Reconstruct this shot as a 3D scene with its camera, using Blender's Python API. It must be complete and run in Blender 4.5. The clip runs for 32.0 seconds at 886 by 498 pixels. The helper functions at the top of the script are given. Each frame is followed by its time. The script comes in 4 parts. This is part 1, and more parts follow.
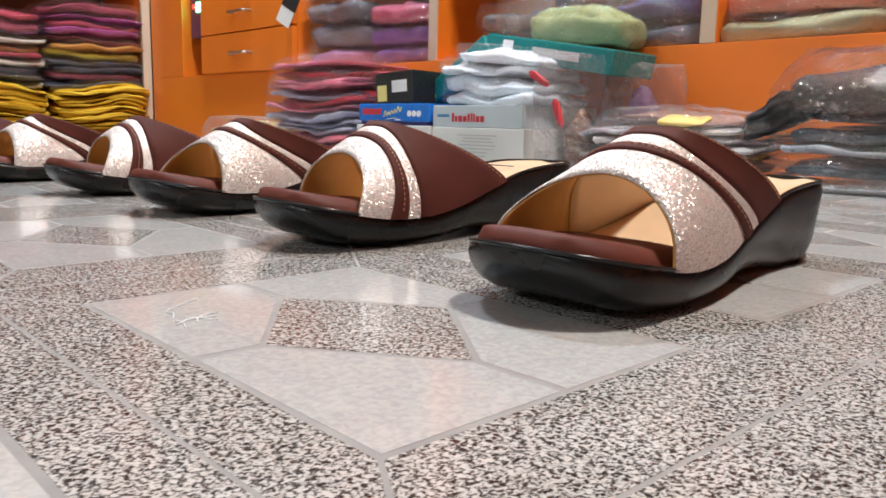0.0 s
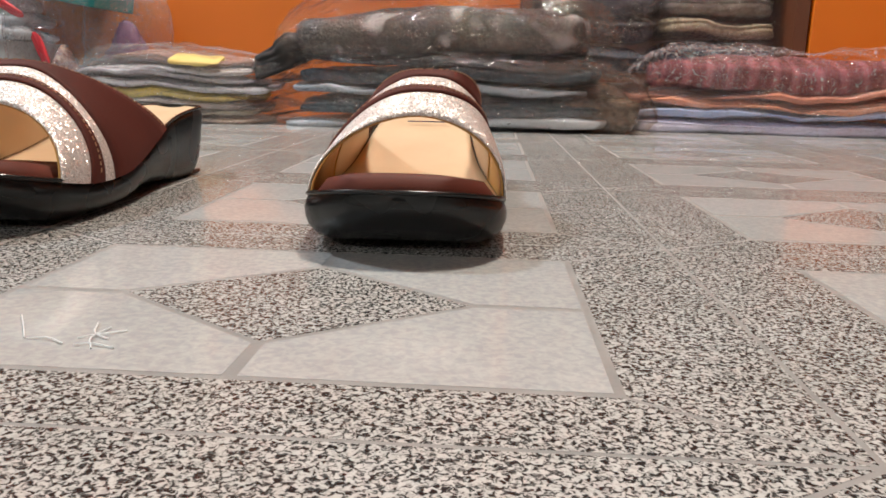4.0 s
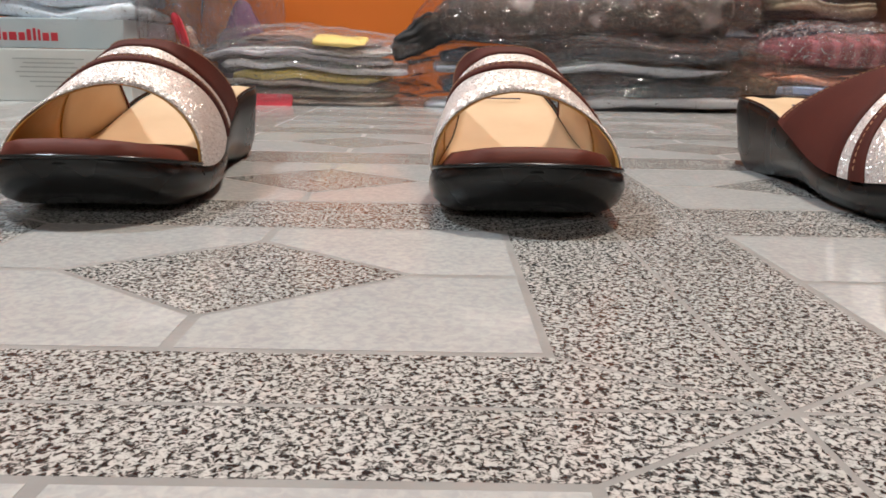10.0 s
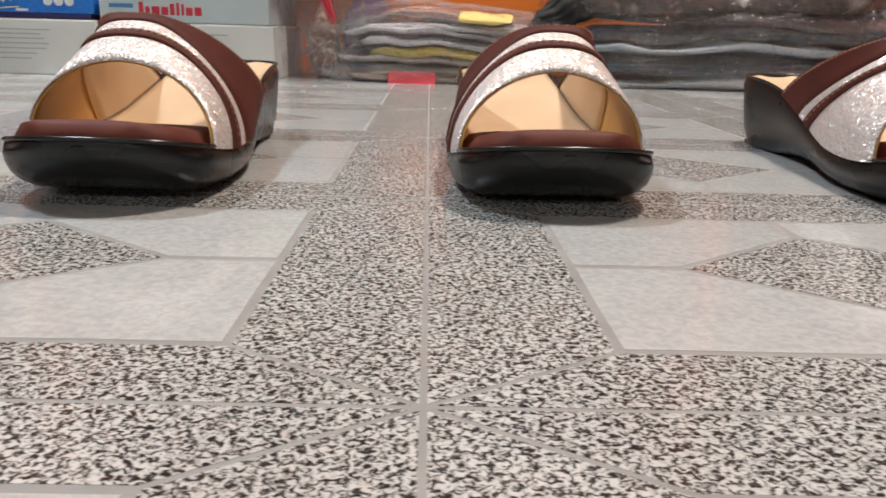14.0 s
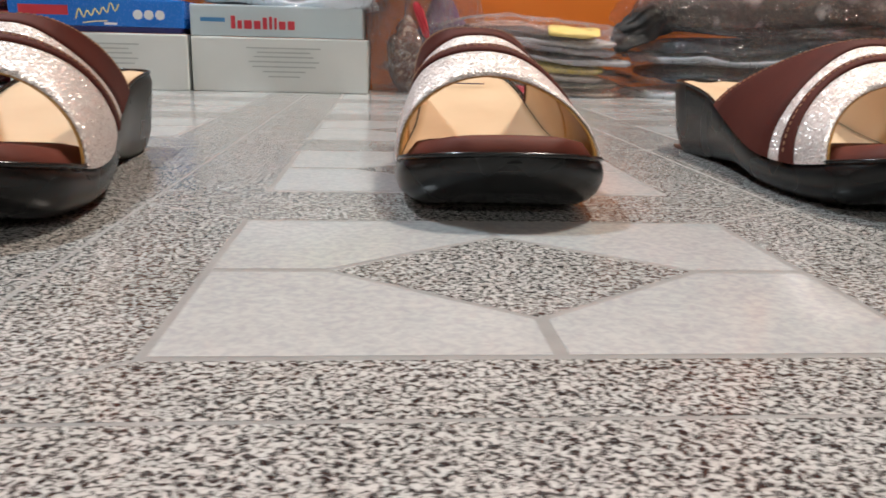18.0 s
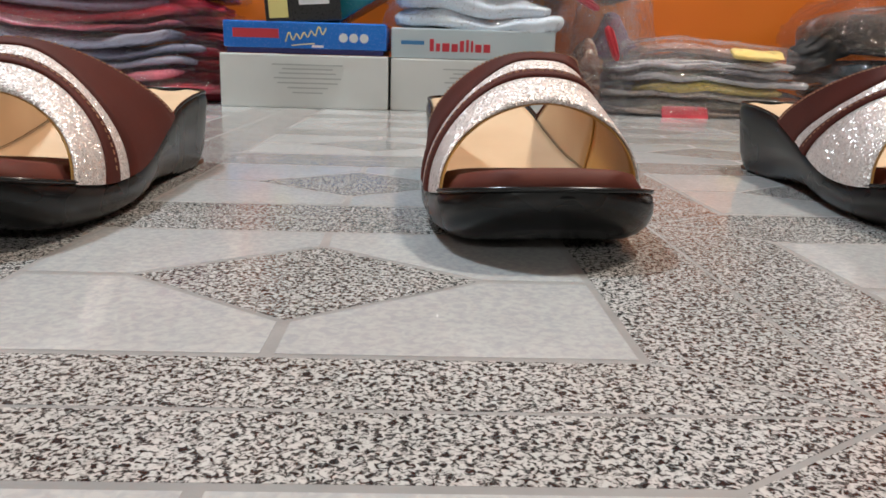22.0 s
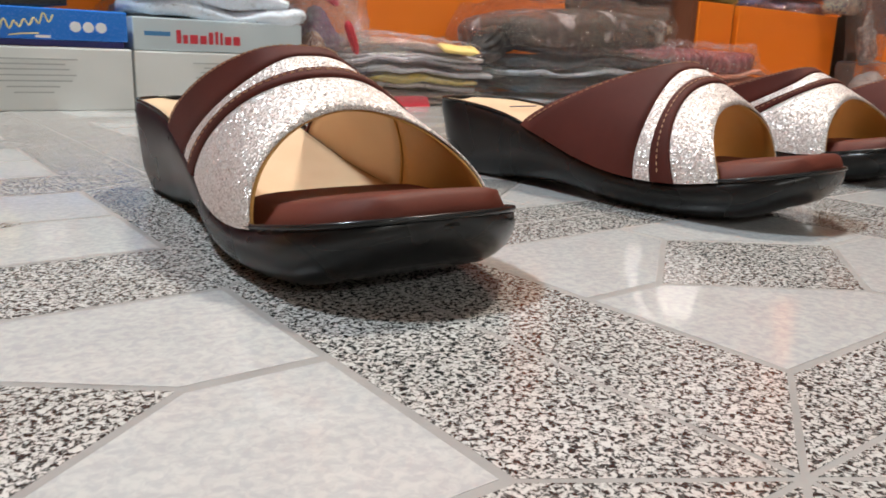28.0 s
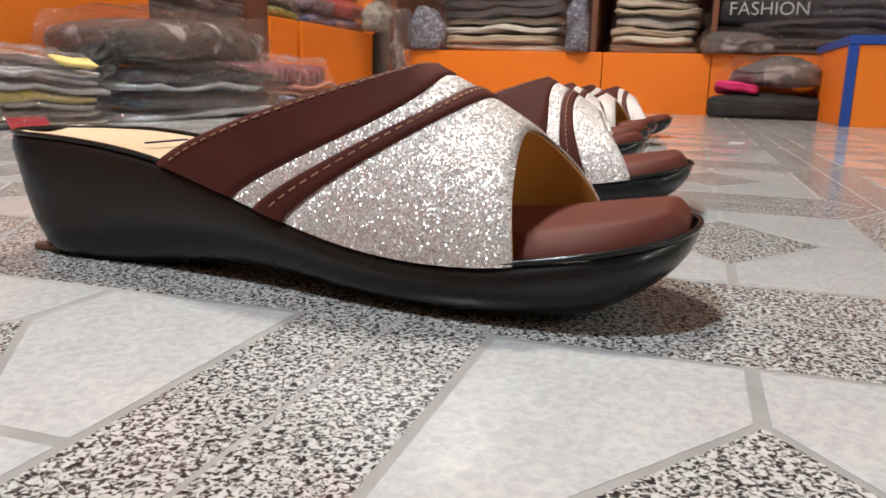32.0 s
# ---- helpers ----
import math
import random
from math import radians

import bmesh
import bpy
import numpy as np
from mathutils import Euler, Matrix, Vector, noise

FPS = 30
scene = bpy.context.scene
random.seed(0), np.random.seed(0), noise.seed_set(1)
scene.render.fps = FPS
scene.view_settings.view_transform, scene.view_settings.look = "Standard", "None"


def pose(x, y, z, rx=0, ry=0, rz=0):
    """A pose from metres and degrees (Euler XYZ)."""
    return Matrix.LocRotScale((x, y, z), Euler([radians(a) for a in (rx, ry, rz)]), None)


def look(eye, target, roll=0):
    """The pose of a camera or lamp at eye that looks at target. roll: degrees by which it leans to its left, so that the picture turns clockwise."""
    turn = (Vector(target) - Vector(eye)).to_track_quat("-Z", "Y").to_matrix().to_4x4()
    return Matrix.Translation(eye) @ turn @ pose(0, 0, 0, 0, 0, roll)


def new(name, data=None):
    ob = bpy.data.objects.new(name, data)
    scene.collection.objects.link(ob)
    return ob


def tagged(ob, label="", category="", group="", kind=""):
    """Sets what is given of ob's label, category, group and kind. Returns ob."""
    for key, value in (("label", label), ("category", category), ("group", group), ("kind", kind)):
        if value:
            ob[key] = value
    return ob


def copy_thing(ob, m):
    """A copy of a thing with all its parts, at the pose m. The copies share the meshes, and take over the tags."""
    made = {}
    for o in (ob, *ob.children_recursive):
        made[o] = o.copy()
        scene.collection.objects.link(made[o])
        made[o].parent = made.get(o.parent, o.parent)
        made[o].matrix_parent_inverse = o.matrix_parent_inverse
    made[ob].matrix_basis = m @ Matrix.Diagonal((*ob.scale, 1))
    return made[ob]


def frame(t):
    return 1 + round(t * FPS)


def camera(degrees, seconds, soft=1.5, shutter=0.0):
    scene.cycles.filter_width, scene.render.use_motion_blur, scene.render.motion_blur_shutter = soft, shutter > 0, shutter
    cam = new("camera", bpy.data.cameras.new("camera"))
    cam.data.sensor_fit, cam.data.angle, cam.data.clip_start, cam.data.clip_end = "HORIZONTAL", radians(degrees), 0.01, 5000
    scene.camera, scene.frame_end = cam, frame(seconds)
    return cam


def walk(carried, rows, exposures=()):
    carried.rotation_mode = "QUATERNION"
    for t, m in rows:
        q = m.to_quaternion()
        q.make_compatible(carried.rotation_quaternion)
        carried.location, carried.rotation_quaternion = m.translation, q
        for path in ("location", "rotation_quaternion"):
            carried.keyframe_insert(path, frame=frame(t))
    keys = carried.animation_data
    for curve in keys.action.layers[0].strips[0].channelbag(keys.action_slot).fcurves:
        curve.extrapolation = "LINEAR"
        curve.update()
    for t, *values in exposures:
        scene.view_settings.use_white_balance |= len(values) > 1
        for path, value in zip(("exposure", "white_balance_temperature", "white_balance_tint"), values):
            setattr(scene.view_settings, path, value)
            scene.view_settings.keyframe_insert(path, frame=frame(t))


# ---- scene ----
from math import sin, cos, pi

cam = camera(59.7, 32.0, soft=1.7, shutter=0.25)
# seconds, place in metres, heading (left of +y), tilt, lean in degrees
PATH = [
    (0, 0.2368, -0.1835, 0.0794, 46.45, -9.20, 1.32),
    (0.5, 0.2259, -0.2125, 0.0788, 44.24, -10.03, 1.54),
    (1, 0.2138, -0.2179, 0.0779, 38.01, -11.38, 1.92),
    (1.5, 0.1914, -0.2344, 0.0774, 24.65, -12.33, 1.59),
    (2, 0.1579, -0.2430, 0.0760, 13.53, -13.52, 1.61),
    (2.5, 0.1185, -0.2478, 0.0768, 6.51, -12.52, 1.40),
    (3, 0.0809, -0.2546, 0.0771, 3.58, -11.35, 1.39),
    (3.5, 0.0684, -0.2563, 0.0770, 3.35, -12.79, 1.45),
    (5.5, 0.0407, -0.2566, 0.0764, 0.80, -11.29, 1.71),
    (6, -0.0092, -0.2600, 0.0750, -1.15, -13.16, 1.88),
    (6.5, -0.0406, -0.2562, 0.0749, -2.63, -13.62, 1.87),
    (7, -0.0832, -0.2542, 0.0748, -3.57, -13.99, 2.01),
    (7.5, -0.1169, -0.2575, 0.0754, -3.26, -13.78, 1.81),
    (8, -0.1473, -0.2579, 0.0745, -2.61, -13.66, 1.73),
    (8.5, -0.1615, -0.2583, 0.0747, -2.34, -13.70, 1.67),
    (9, -0.1896, -0.2593, 0.0751, -1.25, -13.83, 1.65),
    (9.5, -0.2150, -0.2609, 0.0753, -0.92, -14.10, 1.34),
    (10, -0.2297, -0.2616, 0.0755, -0.57, -14.09, 1.16),
    (10.5, -0.2294, -0.2616, 0.0753, -0.12, -14.28, 0.90),
    (11, -0.2292, -0.2608, 0.0755, -0.83, -14.22, 1.01),
    (11.5, -0.2646, -0.2640, 0.0766, -1.22, -14.78, 0.47),
    (12, -0.3085, -0.2620, 0.0782, -0.88, -15.85, 1.82),
    (12.5, -0.3448, -0.2655, 0.0781, -1.21, -16.07, 2.08),
    (13, -0.3847, -0.2615, 0.0779, -1.36, -16.63, 2.36),
    (13.5, -0.4138, -0.2560, 0.0778, -2.35, -15.76, 1.64),
    (14, -0.4503, -0.2531, 0.0774, -1.36, -15.95, 1.65),
    (14.5, -0.4779, -0.2530, 0.0772, -1.21, -15.82, 1.57),
    (15, -0.5074, -0.2526, 0.0771, -1.31, -16.22, 1.63),
    (15.5, -0.5332, -0.2499, 0.0763, -2.40, -16.41, 1.60),
    (17.5, -0.5869, -0.2469, 0.0750, -4.27, -15.41, 1.29),
    (18, -0.6437, -0.2449, 0.0731, -4.57, -14.97, 1.51),
    (18.5, -0.6830, -0.2461, 0.0743, -4.02, -15.29, 1.07),
    (19, -0.7184, -0.2493, 0.0755, -3.85, -15.58, 1.00),
    (19.5, -0.7439, -0.2492, 0.0752, -4.29, -16.30, 1.19),
    (20, -0.7725, -0.2538, 0.0759, -3.46, -16.14, 1.46),
    (20.5, -0.8040, -0.2610, 0.0772, -2.71, -14.86, 1.77),
    (21, -0.8304, -0.2655, 0.0775, -1.83, -14.73, 1.69),
    (21.5, -0.8540, -0.2637, 0.0773, -2.07, -14.77, 1.74),
    (22, -0.8602, -0.2635, 0.0772, -1.77, -13.98, 1.68),
    (22.5, -0.8600, -0.2629, 0.0768, -1.68, -14.57, 1.62),
    (23, -0.8780, -0.2587, 0.0770, -2.04, -13.95, 1.54),
    (23.5, -0.9241, -0.2545, 0.0776, -3.94, -14.51, 1.68),
    (24, -0.9793, -0.2458, 0.0769, -7.08, -14.80, 1.42),
    (24.5, -1.0280, -0.2394, 0.0767, -12.44, -14.37, 1.66),
    (25, -1.0640, -0.2321, 0.0763, -15.62, -15.23, 1.40),
    (25.5, -1.1058, -0.2205, 0.0781, -18.90, -15.18, 1.25),
    (27.5, -1.1885, -0.1770, 0.0780, -34.90, -14.10, 1.95),
    (28, -1.1910, -0.1705, 0.0780, -37.00, -13.90, 2.05),
    (28.5, -1.2257, -0.1381, 0.0776, -50.18, -12.33, 2.03),
    (29, -1.2555, -0.1173, 0.0767, -53.45, -11.81, 1.96),
    (29.5, -1.2725, -0.0934, 0.0758, -57.03, -10.89, 2.02),
    (30, -1.2815, -0.0747, 0.0755, -60.31, -11.24, 1.95),
    (30.5, -1.2943, -0.0543, 0.0746, -63.07, -11.15, 1.95),
    (31, -1.3047, -0.0271, 0.0744, -67.32, -11.52, 1.93),
    (31.5, -1.3126, -0.0029, 0.0736, -68.78, -11.54, 1.79),
    (32, -1.3158, 0.0213, 0.0733, -72.60, -11.95, 1.61),
]


def stand(x, y, z, heading, tilt, lean):
    a, b = radians(heading), radians(tilt)
    way = Vector((-sin(a) * cos(b), cos(a) * cos(b), sin(b)))
    return look((x, y, z), Vector((x, y, z)) + way, lean)


walk(cam, [(r[0], stand(*r[1:])) for r in PATH], [(0, 0.2, 6550, 10), (2.5, 0.05, 6950, 10), (9, -0.02, 6850, 10), (13, -0.02, 6850, 10), (20, -0.08, 6850, 10), (22, -0.14, 6850, 10), (26, 0.02, 6850, 10), (28, 0.10, 6950, 10), (29, 0.20, 7050, 10), (32, 0.10, 6950, 10)])

# ---- light: unseen LED ceiling panels; back pair placed from shadows, front three added fill ----
world = bpy.data.worlds.new("world")
scene.world = world
world.use_nodes = True
world.node_tree.nodes["Background"].inputs[0].default_value = (0.9, 0.95, 1.0, 1)
world.node_tree.nodes["Background"].inputs[1].default_value = 0.05
ROOM = (-3.3, -4.7, 1.95, 1.62, 2.45)  # x0, y0, x1, y1, height
COOL, WARM, WHITE = (0.72, 0.87, 1.0), (1.0, 0.95, 0.88), (0.90, 0.955, 1.0)
# x, y, watts, side, tint
PANELS = [(-1.7, 0.80, 62, 0.26, COOL), (0.2, 0.80, 60, 0.26, WARM), (-2.3, -4.2, 36, 0.35, WHITE), (-0.75, -4.2, 24, 0.35, WHITE), (0.9, -4.2, 26, 0.35, WHITE)]
for px, py, power, side, tint in PANELS:
    lamp = bpy.data.lights.new("unseen_ceiling_lamp", "AREA")
    lamp.shape, lamp.size, lamp.size_y, lamp.energy, lamp.color = "RECTANGLE", side, side, power, tint
    new("unseen_ceiling_lamp", lamp).matrix_world = look((px, py, ROOM[4] - 0.035), (px, py + 0.001, 0))


# ---- materials ----
def nodes_of(name):
    m = bpy.data.materials.new(name)
    m.use_nodes = True
    t = m.node_tree
    return m, t.nodes, t.links, t.nodes["Principled BSDF"]


def node(ns, kind, **values):
    n = ns.new(kind)
    for k, v in values.items():
        n.inputs[k.replace("_", " ")].default_value = v
    return n


def ramp(ns, ls, source, stops):
    r = ns.new("ShaderNodeValToRGB")
    e = r.color_ramp.elements
    while len(e) < len(stops):
        e.new(0.5)
    for el, (p, c) in zip(e, stops):
        el.position = p
        el.color = (c, c, c, 1) if isinstance(c, (int, float)) else (*c, 1)
    ls.new(source, r.inputs[0])
    return r.outputs[0]


def bumped(ns, ls, bsdf, height, strength, distance):
    b = node(ns, "ShaderNodeBump", Strength=strength, Distance=distance)
    ls.new(height, b.inputs["Height"])
    ls.new(b.outputs[0], bsdf.inputs["Normal"])
    return b


def place(ns, world_space):
    if world_space:
        return ns.new("ShaderNodeNewGeometry").outputs["Position"]
    return ns.new("ShaderNodeTexCoord").outputs["Object"]


def noisy(ns, ls, vec, scale, detail=2.0, rough=0.5, distort=0.0):
    n = node(ns, "ShaderNodeTexNoise", Scale=scale, Detail=detail, Roughness=rough, Distortion=distort)
    ls.new(vec, n.inputs["Vector"])
    return n.outputs["Fac"]


def mixed(ns, ls, fac, a, b, mode="MIX"):
    n = ns.new("ShaderNodeMix")
    n.data_type, n.blend_type = "RGBA", mode
    for slot, v in ((0, fac), (6, a), (7, b)):
        if isinstance(v, (int, float)):
            n.inputs[slot].default_value = v
        elif isinstance(v, tuple):
            n.inputs[slot].default_value = (*v, 1)
        else:
            ls.new(v, n.inputs[slot])
    return n.outputs[2]


def coloured(name, a, b, scale, rough, fine=900.0, bump=0.15, world_space=False, **extra):
    """A surface in two close tones, with a fine grain."""
    m, ns, ls, p = nodes_of(name)
    vec = place(ns, world_space)
    f = noisy(ns, ls, vec, scale, 3)
    ls.new(ramp(ns, ls, f, [(0.3, a), (0.7, b)]), p.inputs["Base Color"])
    g = noisy(ns, ls, vec, fine, 2)
    ls.new(ramp(ns, ls, g, [(0.2, max(rough - 0.07, 0.02)), (0.8, min(rough + 0.07, 1))]), p.inputs["Roughness"])
    bumped(ns, ls, p, g, bump, 0.0004)
    for k, v in extra.items():
        p.inputs[k.replace("_", " ")].default_value = v
    return m


def speckle_material():
    """Grey-white glaze closely flecked with black, as on printed terrazzo tiles."""
    m, ns, ls, p = nodes_of("speckled_glaze")
    vec = place(ns, True)
    f = noisy(ns, ls, vec, 680.0, 1.6, 0.55, 0.9)
    fleck = ramp(ns, ls, f, [(0.36, (0.022, 0.022, 0.024)), (0.45, (0.11, 0.108, 0.105)), (0.51, (0.43, 0.42, 0.405)), (0.62, (0.61, 0.60, 0.585))])
    tint = ramp(ns, ls, noisy(ns, ls, vec, 22.0, 3), [(0.3, (0.86, 0.855, 0.84)), (0.7, (1.0, 1.0, 1.0))])
    col = mixed(ns, ls, 1.0, fleck, tint, "MULTIPLY")
    ls.new(col, p.inputs["Base Color"])
    ls.new(ramp(ns, ls, noisy(ns, ls, vec, 35.0, 4), [(0.3, 0.13), (0.75, 0.24)]), p.inputs["Roughness"])
    bumped(ns, ls, p, noisy(ns, ls, vec, 260.0, 2), 0.10, 0.0005)
    return m


def light_tile_material():
    m, ns, ls, p = nodes_of("light_glaze")
    vec = place(ns, True)
    cloud = ramp(ns, ls, noisy(ns, ls, vec, 60.0, 5, 0.6), [(0.3, (0.495, 0.50, 0.50)), (0.7, (0.55, 0.555, 0.55))])
    mott = ramp(ns, ls, noisy(ns, ls, vec, 330.0, 2.5, 0.6, 0.5), [(0.38, (0.84, 0.84, 0.86)), (0.62, (1.0, 1.0, 0.98))])
    info = ns.new("ShaderNodeObjectInfo")
    vary = ramp(ns, ls, info.outputs["Random"], [(0.0, 0.94), (1.0, 1.0)])
    col = mixed(ns, ls, 1.0, mixed(ns, ls, 1.0, cloud, mott, "MULTIPLY"), vary, "MULTIPLY")
    ls.new(col, p.inputs["Base Color"])
    ls.new(ramp(ns, ls, noisy(ns, ls, vec, 25.0, 4), [(0.3, 0.07), (0.75, 0.15)]), p.inputs["Roughness"])
    bumped(ns, ls, p, noisy(ns, ls, vec, 180.0, 2), 0.08, 0.0005)
    return m


def glitter_material():
    """Silver-rose flakes, each lying at its own angle."""
    m, ns, ls, p = nodes_of("silver_glitter")
    vec = place(ns, False)
    v = ns.new("ShaderNodeTexVoronoi")
    v.inputs["Scale"].default_value = 1850.0
    ls.new(vec, v.inputs["Vector"])
    sep = ns.new("ShaderNodeSeparateColor")
    ls.new(v.outputs["Color"], sep.inputs[0])
    col = ramp(ns, ls, sep.outputs[0], [(0.0, (0.52, 0.445, 0.415)), (0.35, (0.74, 0.665, 0.63)), (0.7, (0.88, 0.82, 0.79)), (0.95, (0.97, 0.945, 0.925))])
    ls.new(col, p.inputs["Base Color"])
    ls.new(ramp(ns, ls, sep.outputs[1], [(0.0, 0.24), (1.0, 0.5)]), p.inputs["Roughness"])
    ls.new(ramp(ns, ls, sep.outputs[2], [(0.4, 0.0), (0.85, 0.7)]), p.inputs["Metallic"])
    geo = ns.new("ShaderNodeNewGeometry")
    sub = ns.new("ShaderNodeVectorMath")
    sub.operation = "MULTIPLY_ADD"
    ls.new(v.outputs["Color"], sub.inputs[0])
    sub.inputs[1].default_value, sub.inputs[2].default_value = (1.1, 1.1, 1.1), (-0.55, -0.55, -0.55)
    add = ns.new("ShaderNodeVectorMath")
    ls.new(geo.outputs["Normal"], add.inputs[0])
    ls.new(sub.outputs[0], add.inputs[1])
    nrm = ns.new("ShaderNodeVectorMath")
    nrm.operation = "NORMALIZE"
    ls.new(add.outputs[0], nrm.inputs[0])
    ls.new(nrm.outputs[0], p.inputs["Normal"])
    return m


def faceted(ns, ls, vec, scale, spread, under=None):
    """Normals of crumpled film: small flat facets, each tipped its own way."""
    v = node(ns, "ShaderNodeTexVoronoi", Scale=scale)
    ls.new(vec, v.inputs["Vector"])
    tip, add, nrm = (ns.new("ShaderNodeVectorMath") for _ in range(3))
    tip.operation, nrm.operation = "MULTIPLY_ADD", "NORMALIZE"
    ls.new(v.outputs["Color"], tip.inputs[0])
    tip.inputs[1].default_value, tip.inputs[2].default_value = (spread,) * 3, (-spread / 2,) * 3
    ls.new(under if under else ns.new("ShaderNodeNewGeometry").outputs["Normal"], add.inputs[0])
    ls.new(tip.outputs[0], add.inputs[1])
    ls.new(add.outputs[0], nrm.inputs[0])
    return nrm.outputs[0]


def film_material(name, haze=0.008, tint=(0.985, 0.99, 1.0), wrinkle=1.0, fold=0.04):
    """Thin clear polythene: see-through, with crumpled glints."""
    m, ns, ls, p = nodes_of(name)
    ns.remove(p)
    vec = place(ns, False)
    b = node(ns, "ShaderNodeBump", Strength=wrinkle, Distance=0.030)
    ls.new(noisy(ns, ls, vec, 42.0, 3.0, 0.55, 1.2), b.inputs["Height"])
    b2 = node(ns, "ShaderNodeBump", Strength=0.9 * wrinkle, Distance=0.010)
    ls.new(noisy(ns, ls, vec, 210.0, 2.0, 0.5, 1.2), b2.inputs["Height"])
    ls.new(b.outputs[0], b2.inputs["Normal"])
    gl = node(ns, "ShaderNodeBsdfGlossy", Roughness=0.055)
    gl.inputs["Color"].default_value = (1, 1, 1, 1)
    ls.new(faceted(ns, ls, vec, 300.0, 0.9, b2.outputs[0]), gl.inputs["Normal"])
    tr = ns.new("ShaderNodeBsdfTransparent")
    tr.inputs["Color"].default_value = (*tint, 1)
    df = ns.new("ShaderNodeBsdfDiffuse")
    df.inputs["Color"].default_value = (0.85, 0.85, 0.87, 1)
    tl = ns.new("ShaderNodeBsdfTranslucent")
    tl.inputs["Color"].default_value = (0.8, 0.8, 0.82, 1)
    milk = ns.new("ShaderNodeMixShader")
    ls.new(df.outputs[0], milk.inputs[1]); ls.new(tl.outputs[0], milk.inputs[2])
    fr = node(ns, "ShaderNodeLayerWeight", Blend=0.5)
    ls.new(b2.outputs[0], fr.inputs["Normal"])
    edge = ns.new("ShaderNodeMath")
    edge.operation = "POWER"
    ls.new(fr.outputs["Facing"], edge.inputs[0])
    edge.inputs[1].default_value = 4.0
    a1, a2 = ns.new("ShaderNodeMixShader"), ns.new("ShaderNodeMixShader")
    # milky creases
    crease = ramp(ns, ls, noisy(ns, ls, vec, 60.0, 3.0, 0.6, 3.0), [(0.54, haze * 0.7), (0.70, min(1.0, haze * 1.5 + fold))])
    ls.new(crease, a1.inputs[0])
    ls.new(tr.outputs[0], a1.inputs[1]); ls.new(milk.outputs[0], a1.inputs[2])
    boost = ns.new("ShaderNodeMath")
    boost.operation, boost.use_clamp = "MULTIPLY_ADD", True
    ls.new(edge.outputs[0], boost.inputs[0])
    boost.inputs[1].default_value, boost.inputs[2].default_value = 0.26, 0.05
    ls.new(boost.outputs[0], a2.inputs[0])
    ls.new(a1.outputs[0], a2.inputs[1]); ls.new(gl.outputs[0], a2.inputs[2])
    out = [x for x in ns if x.type == "OUTPUT_MATERIAL"][0]
    ls.new(a2.outputs[0], out.inputs[0])
    return m


CLOTHS = {}


def cloth(col, col2=None, style="plain"):
    """Woven cloth; style: plain, stripe, floral or check."""
    key = (col, col2, style)
    if key in CLOTHS:
        return CLOTHS[key]
    m, ns, ls, p = nodes_of("cloth_" + style)
    vec = place(ns, False)
    c2 = col2 or tuple(min(1, c * 1.35 + 0.01) for c in col)
    if style == "stripe":
        w = node(ns, "ShaderNodeTexWave", Scale=22.0, Distortion=1.2, Detail=1.0)
        ls.new(vec, w.inputs["Vector"])
        f = ramp(ns, ls, w.outputs["Fac"], [(0.68, 0.0), (0.78, 1.0)])
    elif style == "floral":
        f = ramp(ns, ls, noisy(ns, ls, vec, 75.0, 3, 0.6, 1.5), [(0.52, 0.0), (0.58, 1.0)])
    elif style == "cloud":
        f = ramp(ns, ls, noisy(ns, ls, vec, 16.0, 1.5, 0.5, 0.4), [(0.56, 0.0), (0.66, 1.0)])
    elif style == "glare_bands":
        w = node(ns, "ShaderNodeTexWave", Scale=9.0, Distortion=2.5, Detail=2.0)
        ls.new(vec, w.inputs["Vector"])
        f = ramp(ns, ls, w.outputs["Fac"], [(0.55, 0.0), (0.9, 1.0)])
    elif style == "check":
        k = node(ns, "ShaderNodeTexChecker", Scale=60.0)
        ls.new(vec, k.inputs["Vector"])
        f = k.outputs["Fac"]
    else:
        f = ramp(ns, ls, noisy(ns, ls, vec, 14.0, 4, 0.6), [(0.3, 0.0), (0.75, 1.0)])
    base = mixed(ns, ls, f, col, c2)
    wv = noisy(ns, ls, vec, 700.0, 2)
    ls.new(mixed(ns, ls, 0.35, base, mixed(ns, ls, 1.0, base, ramp(ns, ls, wv, [(0.2, 0.5), (0.8, 1.3)]), "MULTIPLY")), p.inputs["Base Color"])
    p.inputs["Roughness"].default_value = 0.8
    bumped(ns, ls, p, wv, 0.25, 0.0006)
    CLOTHS[key] = m
    return m


WRAPPED = {}


def wrapped(material):
    """The same cloth with clear film clinging to it in fine creases."""
    if material not in WRAPPED:
        m = material.copy()
        ns, ls = m.node_tree.nodes, m.node_tree.links
        p = ns["Principled BSDF"]
        p.inputs["Coat Weight"].default_value, p.inputs["Coat Roughness"].default_value, p.inputs["Coat IOR"].default_value = 1.0, 0.06, 1.5
        vec = place(ns, False)
        b1 = node(ns, "ShaderNodeBump", Strength=1.0, Distance=0.024)
        ls.new(noisy(ns, ls, vec, 55.0, 2.0, 0.5, 1.4), b1.inputs["Height"])
        b2 = node(ns, "ShaderNodeBump", Strength=0.9, Distance=0.007)
        ls.new(noisy(ns, ls, vec, 260.0, 1.5), b2.inputs["Height"])
        ls.new(b1.outputs[0], b2.inputs["Normal"])
        ls.new(faceted(ns, ls, vec, 340.0, 1.1, b2.outputs[0]), p.inputs["Coat Normal"])
        WRAPPED[material] = m
    return WRAPPED[material]


